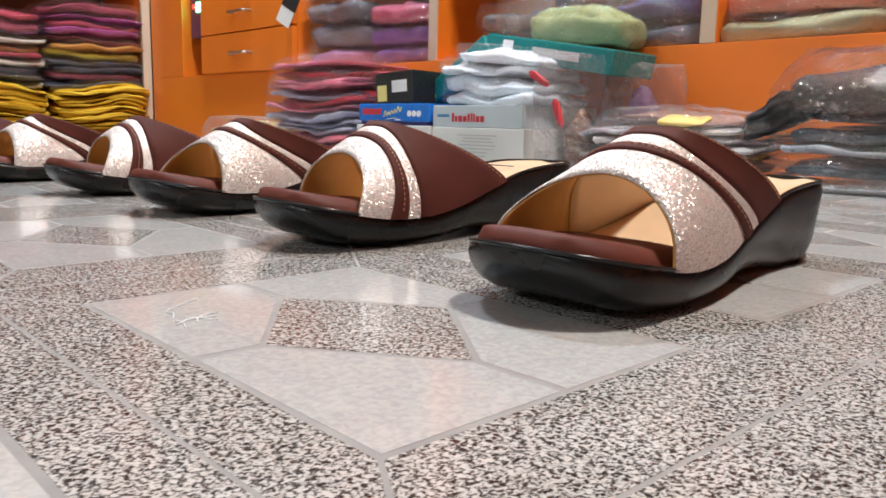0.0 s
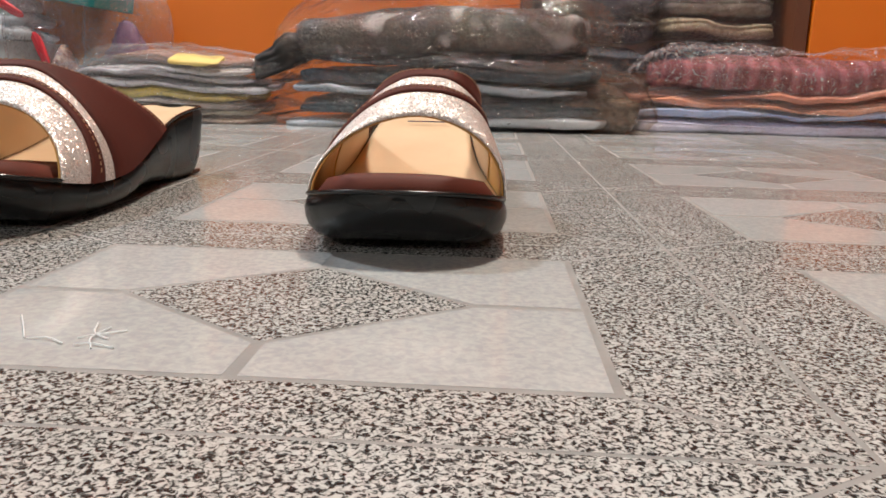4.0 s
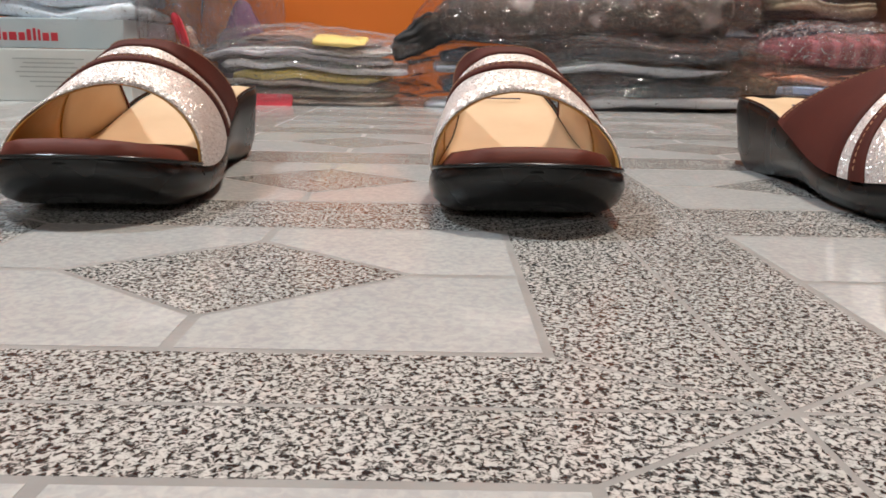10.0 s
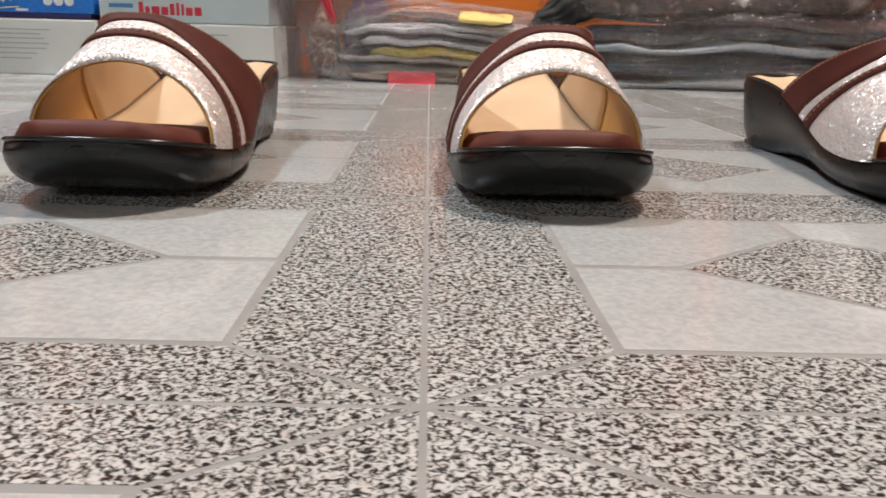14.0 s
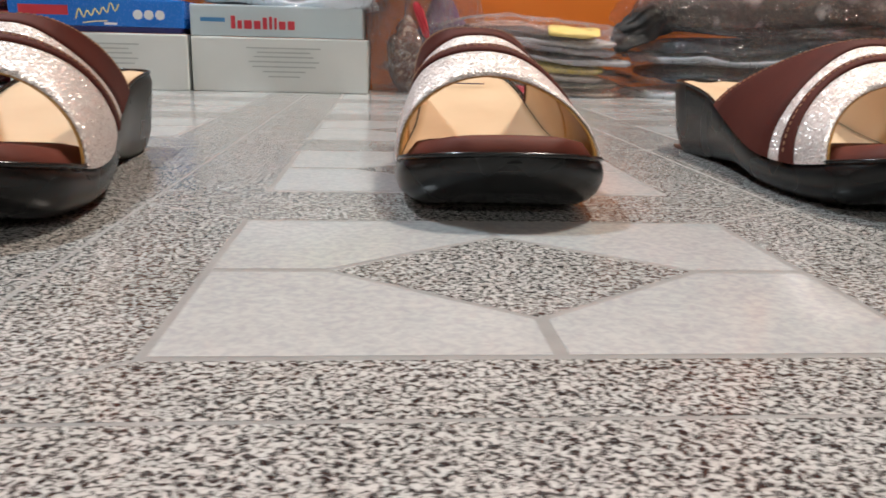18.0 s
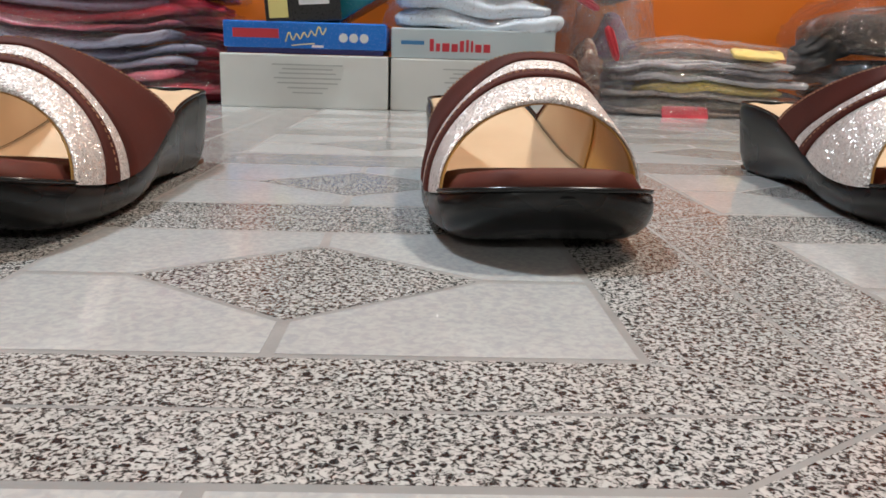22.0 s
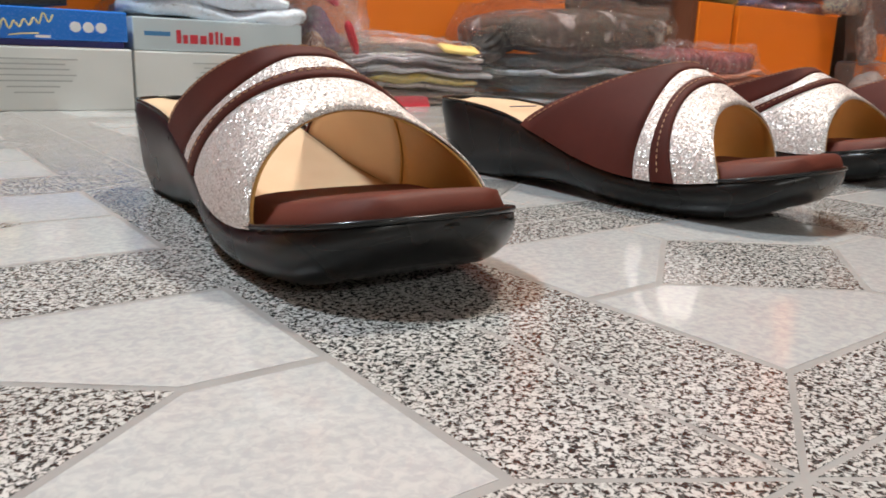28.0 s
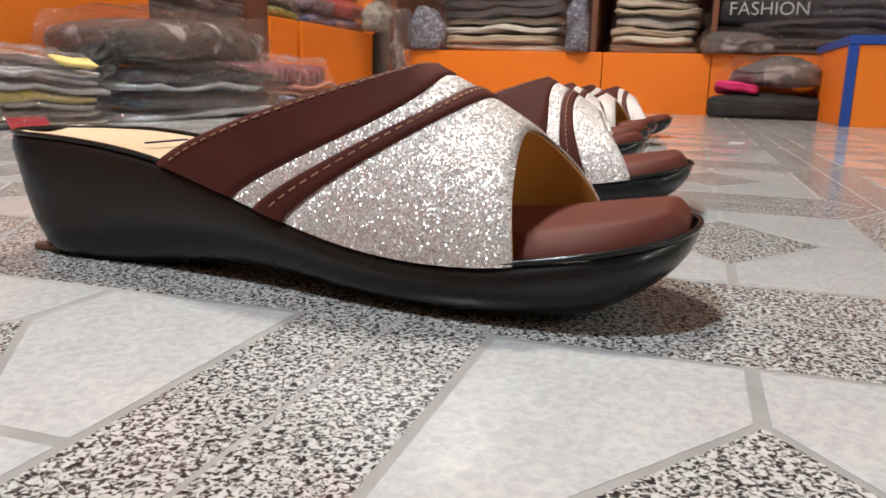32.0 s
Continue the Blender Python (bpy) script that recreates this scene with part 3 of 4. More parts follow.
def pack(name, at, size, material, label, category="garment", group="", rz=0.0, layers=2, film=None, flap=0.14, amp=0.004, tilt=(0, 0), wrinkle=0.006, fill=1.0, uneven=None):
    """A folded garment, in its polythene bag where film is given. at: the middle of its underside; fill: its share of the bag."""
    SEED[0] += 1
    ob = thing(name, at, label, category, group, rz)
    tilt = (tilt[0] + 1.6 * sin(SEED[0] * 2.3), tilt[1] + 1.4 * sin(SEED[0] * 3.7)) if film and size[2] < 0.08 else tilt
    ob.rotation_euler = (radians(tilt[0]), radians(tilt[1]), radians(rz))
    slump = 0.013 * min(1.0, max(0.0, at[2] - 0.004 if at[2] < 0.19 else at[2] - 0.235) / 0.03) if size[2] < 0.08 else 0.0
    slump = slump if uneven is None else uneven
    inner = tuple(d * (fill + (1 - fill) * 0.3 * (k == 2)) for k, d in enumerate(size))
    if film:
        material = wrapped(material)
        inner = (inner[0] * 1.04, inner[1], inner[2] * (1.14 if size[2] < 0.03 else 1.03))
    part("cloth", slumped(slab(*inner, SEED[0], layers, amp * (1.2 if film else 1.5), 0.0025, sag=0.3 if film else 0.2), at, rz, slump), material, ob, smooth=True)
    if film:
        part("plastic_bag", slumped(bag_mesh(*size, SEED[0], flap, min(1.7, 0.4 + wrinkle * 70)), at, rz, slump), film, ob, "crumpled clear polythene bag", smooth=True)
    return ob


# ---- sandals: toe at local y = 0, heel at y = 0.262, left half x < 0; the glitter panel is broad on the left ----
LONG = 0.282
HALF = [(0, 0.0435), (0.03, 0.0458), (0.07, 0.0475), (0.105, 0.0455), (0.15, 0.0385), (0.20, 0.0338), (0.25, 0.0330), (0.282, 0.0322)]
EDGE = [(0, 0.0306), (0.03, 0.0248), (0.065, 0.0195), (0.10, 0.0200), (0.135, 0.0260), (0.165, 0.0345), (0.2, 0.0440), (0.24, 0.0490), (0.282, 0.0500)]
UNDER = [(0, 0.0130), (0.03, 0.0045), (0.06, 0.0004), (0.085, 0.0), (0.11, 0.0012), (0.15, 0.0045), (0.19, 0.0028), (0.215, 0.0), (0.282, 0.0)]


def half_width(y):
    w = curve_at(y, HALF)
    a, b = 0.042, 0.036
    if y < a:
        w *= max(0.0, 1 - (1 - y / a) ** 2.5) ** (1 / 2.5)
    if y > LONG - b:
        w *= max(0.0, 1 - (1 - (LONG - y) / b) ** 2.5) ** (1 / 2.5)
    return w


def mid_line(y):
    return 0.004 * sin(pi * min(1, y / LONG)) - 0.002 + 0.0035 * max(0.0, 1 - y / 0.08) ** 1.5


def stations(n, a=0.0, b=LONG):
    return [a + (b - a) * (0.5 - 0.5 * cos(pi * i / n)) for i in range(n + 1)]


def sole_mesh():
    rings = []
    ys = stations(60, 0.000002, LONG - 0.000002)
    for y in ys:
        w, zt, zb, c = half_width(y), curve_at(y, EDGE), curve_at(y, UNDER), mid_line(y)
        w = 0.00001 if y in (ys[0], ys[-1]) else w
        heel = max(0.0, min(1.0, (y - 0.17) / 0.05))
        low = 0.80 + 0.04 * heel
        h = zt - zb
        half = [(max(w - 0.0045, w * 0.3), zt - 0.0034), (max(w - 0.0032, w * 0.5), zt - 0.0006), (w - 0.0012, zt - 0.0016), (w, zt - 0.0058),
                (w * 0.995 - 0.0008 * heel, zb + 0.52 * h), (w * (0.95 + 0.005 * heel), zb + 0.28 * h), (w * (0.86 + 0.02 * heel), zb + 0.09 * h + 0.0004), (w * (0.74 + 0.05 * heel), zb + 0.0002), (w * 0.64, zb)]
        back = 0.020 * max(0.0, (y - 0.225) / 0.057) ** 1.3
        front = 0.0105 * max(0.0, (0.03 - y) / 0.03)
        ring = []
        for x, z in half:
            k = 1 - (z - zb) / max(h, 1e-4)
            ring.append((c + x, y - back * k ** 1.7 + front * k ** 2.2, z))
        ring += [(c - x, q, z) for x, (_, q, z) in zip([p[0] for p in half][::-1], ring[::-1])]
        rings.append(ring)
    bm = loft(rings, caps=False)
    bmesh.ops.remove_doubles(bm, verts=bm.verts[:], dist=0.0001)
    return bm


def rim_mesh():
    """The raised bead round the top of the sole."""
    pts = []
    ys = stations(60, 0.00002, LONG - 0.00002)
    for y in ys:
        pts.append((mid_line(y) + half_width(y) - 0.0016, y, curve_at(y, EDGE)))
    for y in ys[::-1]:
        pts.append((mid_line(y) - half_width(y) + 0.0016, y, curve_at(y, EDGE)))
    rings = []
    n = len(pts)
    for i, p in enumerate(pts):
        d = (Vector(pts[(i + 1) % n]) - Vector(pts[i - 1])).normalized()
        u = Vector((0, 0, 1))
        w = d.cross(u).normalized()
        rings.append([Vector(p) + 0.0011 * (cos(2 * pi * k / 6) * w + sin(2 * pi * k / 6) * u) for k in range(6)])
    rings.append(rings[0])
    return loft(rings, caps=False)


def bed_mesh(a, b, inset, lift, crown, thick, n=30, cup=0.0):
    """A padded sheet on top of the sole between y = a and y = b."""
    tops, m = [], 14
    rings = []
    for y in stations(n, a, b):
        yy = min(max(y, 0.0004), LONG - 0.0004)
        w = max(half_width(yy) - inset, 0.0006)
        z = curve_at(yy, EDGE)
        e = min(1.0, (y - a) / 0.006, (b - y) / 0.007 + 0.35) if a < 0.05 else min(1.0, (y - a) / 0.004 + 0.3)
        e = max(0.0, e) ** 0.5
        ring = []
        for k in range(m + 1):
            s = -1 + 2 * k / m
            edge = (1 - abs(s) ** 9) ** 0.5
            ring.append((mid_line(yy) + s * w, y, z - 0.0006 + e * edge * (lift + crown * (1 - s * s)) - cup * (1 - s * s)))
        ring += [(mid_line(yy) + (1 - 2 * k / 3) * w, y, z - thick) for k in range(4)]
        rings.append(ring)
    return loft(rings)


FRONT_BASE, REAR_BASE = (0.052, 0.038), (0.194, 0.182)  # y of the upper's ends on the left and right edges


def arch(u, v):
    """The upper: u from the left edge over the foot to the right edge, v from the toe opening back."""
    th = pi * (1 - u)
    s, c = max(sin(th), 0.0), cos(th)
    side = 0.5 + 0.5 * c  # 0 left, 1 right
    y_low = (FRONT_BASE[0] * (1 - side) + FRONT_BASE[1] * side) * (1 - v) + (REAR_BASE[0] * (1 - side) + REAR_BASE[1] * side) * v
    y_top = 0.059 + 0.036 * v
    z_top = 0.0588 + 0.0207 * v ** 0.8
    k = s ** 1.25
    y = y_low * (1 - k) + y_top * k
    yb = y_low
    w = half_width(yb) - 0.0014
    z_low = curve_at(yb, EDGE) - 0.001
    squash = 1.05 - 0.42 * v if c > 0 else 1.10 - 0.48 * v
    x = mid_line(yb) + w * (abs(c) ** squash) * (1 if c > 0 else -1)
    # the arch leans in over the instep
    z = z_low + (z_top - z_low) * s ** 0.93
    x -= (0.004 + 0.006 * v) * k  # the arch leans to its broad side
    return Vector((x, y, z))


SEAMS = [(0.61, 0.42, 0.175), (0.675, 0.56, 0.25), (0.76, 0.81, 0.345)]  # v of each seam at the left edge, the top and the right edge


def seam(i, u):
    if isinstance(i, float):
        return i
    if i < 0:
        return 0.0
    if i > 2:
        return 1.0
    a, b, c = SEAMS[i]
    top = math.exp(-((u - 0.52) / 0.17) ** 2)
    return (a * (1 - u) + c * u) * (1 - top) + b * top


def arch_out(u, v, off):
    e = 0.004
    p = arch(u, v)
    du = arch(min(u + e, 1), v) - arch(max(u - e, 0), v)
    dv = arch(u, min(v + e, 1)) - arch(u, max(v - e, 0))
    n = dv.cross(du)
    if n.length < 1e-12:
        return p
    n.normalize()
    mid = Vector((mid_line(p.y), p.y, 0.01))
    if n.dot(p - mid) < 0:
        n = -n
    return p + off * n


def strap_sheet(i, j, inner, outer, over=0.0, nu=52, nv=9):
    """The piece of the upper between two seams, from its inner to its outer face."""
    bm = bmesh.new()
    grids = []
    for off in (outer, inner):
        g = []
        for a in range(nu + 1):
            u = 0.0 + a / nu
            va, vb = seam(i, u), seam(j, u)
            va, vb = max(0.0, va - over), min(1.0, vb + over)
            row = []
            for b in range(nv + 1):
                t = b / nv
                ease = 0.0 if off == inner else 0.35 * (outer - inner) * (1 if b in (0, nv) else 0)
                row.append(bm.verts.new(arch_out(u, va + (vb - va) * t, off - ease)))
            g.append(row)
        grids.append(g)
    for s, g in enumerate(grids):
        for a in range(nu):
            for b in range(nv):
                f = (g[a][b], g[a + 1][b], g[a + 1][b + 1], g[a][b + 1])
                bm.faces.new(f if s == 0 else f[::-1])
    o, n = grids
    for b0 in (0, nv):
        for a in range(nu):
            bm.faces.new((o[a][b0], n[a][b0], n[a + 1][b0], o[a + 1][b0]))
    bmesh.ops.recalc_face_normals(bm, faces=bm.faces[:])
    return bm


def stitch_row(v_of, off, count=46):
    """Short thread stitches that follow a seam."""
    bits = bmesh.new()
    for k in range(count):
        u0, u1 = 0.02 + 0.96 * k / count, 0.02 + 0.96 * (k + 0.55) / count
        a, b = arch_out(u0, v_of(u0), off), arch_out(u1, v_of(u1), off)
        d = (b - a).normalized()
        w = d.orthogonal().normalized() * 0.00035
        q = d.cross(w)
        vs = [bits.verts.new(p) for p in (a + w, a + q, a - w, a - q, b + w, b + q, b - w, b - q)]
        for f in ((0, 1, 5, 4), (1, 2, 6, 5), (2, 3, 7, 6), (3, 0, 4, 7), (3, 2, 1, 0), (4, 5, 6, 7)):
            bits.faces.new([vs[t] for t in f])
    return bits


def sandal_parts(parent):
    part("outsole", sole_mesh(), SOLE, parent, "glossy black moulded wedge sole", True)
    part("rim", rim_mesh(), RIM, parent, "shiny black bead round the sole", True)
    part("toe_pad", bed_mesh(0.0030, 0.082, 0.0046, 0.0084, 0.0010, 0.0022), PAD, parent, "reddish-brown padded toe insole", True)
    part("footbed", bed_mesh(0.078, LONG - 0.003, 0.0034, 0.0010, 0.0, 0.005, 34, 0.0020), FOOTBED, parent, "cream cushioned footbed", True)
    part("lining", strap_sheet(-1, 0.455, -0.0014, -0.0003, 0, 52, 8), LINING, parent, "tan leather lining", True)
    part("rear_lining", strap_sheet(0.455, 3, -0.0012, -0.0003, 0, 52, 8), FOOTBED, parent, "cream fabric lining", True)
    part("lining_seam", strap_sheet(0.450, 0.459, -0.0019, -0.0013, 0, 52, 2), LINING, parent, "tan turned edge of the lining", True)
    part("edge_binding", strap_sheet(0.985, 3, -0.0018, -0.0011, 0, 52, 2), NUBUCK, parent, "dark brown bound edge", True)
    part("glitter_panel", strap_sheet(-1, 0, 0.0, 0.0011, 0.0), GLITTER, parent, "silver-rose glitter panel", True)
    part("band", strap_sheet(0, 1, 0.0, 0.0021, 0.012, 52, 6), NUBUCK, parent, "dark brown stitched band", True)
    part("glitter_stripe", strap_sheet(1, 2, 0.0, 0.0013, 0.0, 52, 6), GLITTER, parent, "narrow silver glitter stripe", True)
    part("rear_panel", strap_sheet(2, 3, 0.0, 0.0019, 0.008, 52, 8), NUBUCK, parent, "dark brown suede rear panel", True)
    part("band_stitching", stitch_row(lambda u: 0.62 * seam(1, u) + 0.38 * seam(0, u), 0.0022), THREAD, parent, "tan thread stitches")
    part("edge_stitching", stitch_row(lambda u: 0.972, 0.0020, 60), THREAD, parent, "tan thread stitches")
    part("heel_tip", block((-0.024, 0.245, 0.0001), (0.024, 0.268, 0.003), 0.001), HEELTIP, parent, "brown rubber heel tip")
    z = curve_at(0.2147, EDGE)
    part("print", block((-0.014, 0.2142, z + 0.0006), (0.012, 0.2152, z + 0.0013)), NAVY_CARD, parent, "small dark lettering on the footbed")


# x of the middle, y of the toe, turn; broad glitter on the left or right
SANDALS = [
    (0.0305, 0.053, 2.4, "right"), (-0.188, 0.0665, -0.8, "left"), (-0.389, 0.066, 2.0, "right"),
    (-0.593, 0.059, -0.8, "left"), (-0.804, 0.019, 5.0, "right"), (-1.0488, 0.0155, -2.5, "left"),
]
master = thing("sandal", (SANDALS[5][0], SANDALS[5][1], 0), "brown suede slip-on sandal with silver glitter strap, black wedge sole", "sandal", "row of sandals", SANDALS[5][2])
sandal_parts(master)
for x, y, turn, broad in SANDALS[:5]:
    twin = copy_thing(master, pose(x, y, 0, 0, 0, turn))
    if broad == "right":
        twin.scale = (-1, 1, 1)
        tagged(twin, "brown suede sandal of the other foot, silver glitter strap, black sole")


# ---- boxes and piles on the floor by the plinth ----
def carton(name, a, b, material, label, marks=(), lid=None):
    """A card box standing between two corners; marks: (x0, z0, x1, z1, ink) as shares of its front, with a name."""
    ob = thing(name, ((a[0] + b[0]) / 2, (a[1] + b[1]) / 2, a[2]), label, "box", "boxes by the shelves")
    hx, hy, h = (b[0] - a[0]) / 2, (b[1] - a[1]) / 2, b[2] - a[2]
    part("body", block((-hx, -hy, 0 if lid is None else h * 0.17), (hx, hy, h), 0.0022), material, ob)
    if lid:
        part("tray", block((-hx + 0.004, -hy + 0.003, 0.0), (hx - 0.004, hy - 0.003, h * 0.168), 0.001), lid, ob)
    for nm, u0, w0, u1, w1, ink in marks:
        part(nm, block((-hx + 2 * hx * u0, -hy - 0.0009, h * w0), (-hx + 2 * hx * u1, -hy + 0.0012, h * w1)), ink, ob)
    return ob


def text_bars(rows):
    return [("print_line", 0.5 - w / 2 + s, z, 0.5 + w / 2 + s, z + 0.022, GREY_INK) for s, w, z in rows]


LINES = [(0.02, 0.42, 0.80), (0.02, 0.30, 0.72), (0.02, 0.34, 0.64), (0.02, 0.40, 0.55), (0.02, 0.36, 0.46), (0.02, 0.24, 0.37), (0.02, 0.18, 0.28)]
carton("white_box", (-1.148, 0.862, 0.0), (-0.911, 1.10, 0.0745), WHITE_CARD, "plain white card hosiery box on the floor", text_bars(LINES))
carton("white_box", (-0.907, 0.866, 0.0), (-0.667, 1.10, 0.0735), WHITE_CARD, "plain white card hosiery box on the floor", text_bars(LINES))
blue = carton("blue_box", (-1.142, 0.864, 0.0752), (-0.914, 1.09, 0.119), BLUE_CARD, "bright blue card box with printed front", [
    ("logo_oval", 0.06, 0.48, 0.34, 0.76, RED_INK)], NAVY_CARD)
script_pts = [(-0.027 + 0.0052 * k, -0.1143, 0.0165 + 0.0011 * k + (0.0075 if k % 2 else 0.0) + (0.004 if k in (1, 9) else 0.0)) for k in range(12)]
part("script_mark", tube(eased(script_pts), 0.0009), YELLOW_INK, blue, "pale yellow script flourish")
part("script_line", tube(eased([(-0.018, -0.1143, 0.0115), (-0.002, -0.1143, 0.0135), (0.014, -0.1143, 0.0145)]), 0.0007), YELLOW_INK, blue)
part("small_print", block((0.010, -0.1143, 0.0095), (0.026, -0.112, 0.0125)), PALE_INK, blue)
for k in range(3):
    dot = bmesh.new()
    bmesh.ops.create_cone(dot, cap_ends=True, segments=20, radius1=0.0062, radius2=0.0062, depth=0.002, matrix=Matrix.Translation((0.054 + 0.0145 * k, -0.1132, 0.0235)) @ Matrix.Rotation(pi / 2, 4, "X"))
    part("white_dot", dot, PALE_INK, blue)
pale = carton("pale_box", (-0.907, 0.868, 0.0742), (-0.674, 1.09, 0.1155), PALE_CARD, "pale blue-grey card box with red printed mark", [
    ("logo_mark", 0.06, 0.45, 0.20, 0.58, BLUE_INK)])
for k, (wide, tall) in enumerate(((0.006, 0.017), (0.006, 0.011), (0.0105, 0.0115), (0.009, 0.011), (0.006, 0.0155), (0.004, 0.017), (0.0035, 0.0155), (0.009, 0.011), (0.0095, 0.0115))):
    left = -0.062 + sum((0.006, 0.006, 0.0105, 0.009, 0.006, 0.004, 0.0035, 0.009)[:k]) + 0.0028 * k
    part("red_mark", block((left, -0.1122, 0.010), (left + wide, -0.110, 0.010 + tall), 0.0009), RED_INK, pale)
black = carton("black_box", (-1.09, 0.87, 0.1194), (-0.985, 1.0, 0.185), BLACK_CARD, "black printed packet with white label lying on a box", [
    ("label_patch", 0.45, 0.35, 0.85, 0.72, PALE_INK), ("orange_patch", 0.05, 0.1, 0.3, 0.6, YELLOW_INK)])
black.rotation_euler = (0, radians(-4), radians(7))
teal = thing("teal_box", (-0.845, 1.0, 0.232), "long teal card box bent over a stack of folded shirts", "box", "boxes by the shelves", 0)


def leaned(bm, move, pitch):
    bm.transform(Matrix.Translation(move) @ Matrix.Rotation(radians(pitch), 4, "Y"))
    return bm


part("body", leaned(block((0.0, -0.06, -0.022), (0.30, 0.075, 0.022), 0.003), (0.0, 0.01, 0.004), 9), TEAL_CARD, teal)
part("flap", leaned(block((-0.21, -0.06, -0.02), (0.0, 0.07, 0.022), 0.003), (0.004, 0.008, 0.004), -31), TEAL_CARD, teal)
part("white_badge", leaned(block((0.045, -0.0612, -0.012), (0.07, -0.0585, 0.014)), (0.0, 0.01, 0.004), 9), PALE_INK, teal)
part("print_bar", leaned(block((0.12, -0.0612, -0.008), (0.23, -0.0585, 0.008)), (0.0, 0.01, 0.004), 9), GREY_INK, teal)
part("print_bar", leaned(block((-0.10, -0.0612, -0.008), (-0.06, -0.0585, 0.008)), (0.004, 0.008, 0.004), -31), GREY_INK, teal)
part("light_end", leaned(block((-0.2112, -0.0615, -0.012), (-0.175, -0.058, 0.0215)), (0.004, 0.008, 0.004), -31), LIME_INK, teal)

# pale shirts in bags on the pale box, and the crumpled bag with a red print beside them
SH = cloth((0.66, 0.78, 0.88), (0.78, 0.86, 0.92))
SH2 = cloth((0.86, 0.89, 0.92), (0.76, 0.84, 0.91))
z = 0.116
for k, (h, m, dx, dy) in enumerate(((0.024, SH, 0, 0), (0.026, SH, -0.008, 0.006), (0.021, SH2, -0.022, 0.0), (0.025, SH2, 0.006, 0.012))):
    pack("folded_shirt", (-0.78 + dx, 0.972 + dy, z), (0.235 - 0.012 * k, 0.20, h), m, "pale blue folded shirt in a clear bag", "shirt", "bagged shirts on a box", 4 * k - 6, 1, FILM, 0.06, 0.010, (0, 2 * k - 2), 0.006)
    z += h + 0.002
pack("green_packet", (-0.705, 1.075, 0.2335), (0.30, 0.16, 0.095), cloth((0.22, 0.27, 0.09), (0.36, 0.40, 0.18)), "olive green garment in a crumpled clear bag", "garment", "", 4, 1, FILM, 0.12, 0.010, (0, 4), 0.018, 0.72)
pack("plastic_sack", (-0.612, 0.965, 0.0), (0.085, 0.17, 0.19), cloth((0.16, 0.07, 0.045), (0.40, 0.27, 0.20), "floral"), "crumpled clear bag with red print, brown cloth inside", "bag", "", 4, 2, FILM_HAZY, 0.12, 0.014, (0, 0), 0.02, 0.42)
pr = thing("red_strip", (-0.64, 0.866, 0.155), "torn red printed strip on a clear bag", "bag print", "", 0)
part("strip", slab(0.05, 0.003, 0.013, 77, 0, 0.002, 0.003, n=24, rows=4), RED_INK, pr, smooth=True)
pr.rotation_euler = (0, radians(28), 0)
pr2 = copy_thing(pr, pose(-0.598, 0.866, 0.10, 0, 68, 0))
pack("purple_packet", (-0.55, 1.06, 0.0), (0.09, 0.09, 0.18), cloth((0.15, 0.07, 0.16), (0.24, 0.13, 0.25)), "dark purple garment in a hazy bag against the plinth", "garment", "", 0, 1, FILM_HAZY, 0.1, 0.01, (0, 0), 0.018, 0.75)

# red and pink sets stacked left of the boxes
REDS = [cloth((0.55, 0.015, 0.04), (0.66, 0.05, 0.09)), cloth((0.74, 0.12, 0.20), (0.80, 0.30, 0.37)), cloth((0.38, 0.40, 0.56), (0.56, 0.58, 0.70)), cloth((0.22, 0.008, 0.02), (0.32, 0.02, 0.035))]
REDW = ["red", "pink", "grey-blue", "dark maroon"]
z = 0.0
for k, i in enumerate((1, 0, 1, 2, 2, 2, 1, 0, 2, 1, 1, 0, 1)):
    h = 0.010 + 0.003 * (k % 3)
    pack("folded_dress", (-1.365 + 0.022 * sin(k * 2.1) - 0.002 * k, 0.985 + 0.014 * cos(k * 1.7), z), (0.33 - 0.004 * k + 0.03 * (k % 4 == 1), 0.24, h), REDS[i], REDW[i] + " folded dress set in a clear bag", "dress", "stack of bagged dresses", 6 * sin(k * 3.3), 1, FILM, 0.10, 0.005, (0, 0), 0.010)
    z += h + 0.0042
z = 0.0
for k in range(9):
    pack("folded_dress", (-1.212 + 0.006 * sin(k * 1.9), 1.03, z), (0.085, 0.16, 0.020), REDS[3 if k % 3 else 0], "dark maroon folded dress beside a stack", "dress", "stack of maroon dresses", 2 * sin(k), 2, FILM_BROWN if k % 2 else None, 0.1, 0.004)
    z += 0.0212
pack("yellow_packet", (-1.76, 0.98, 0.0), (0.24, 0.2, 0.075), cloth((0.55, 0.42, 0.25), (0.66, 0.5, 0.12), "floral"), "cream and yellow cloth in a crumpled clear bag", "garment", "", 12, 2, FILM_HAZY, 0.2, 0.008, (0, 0), 0.012)

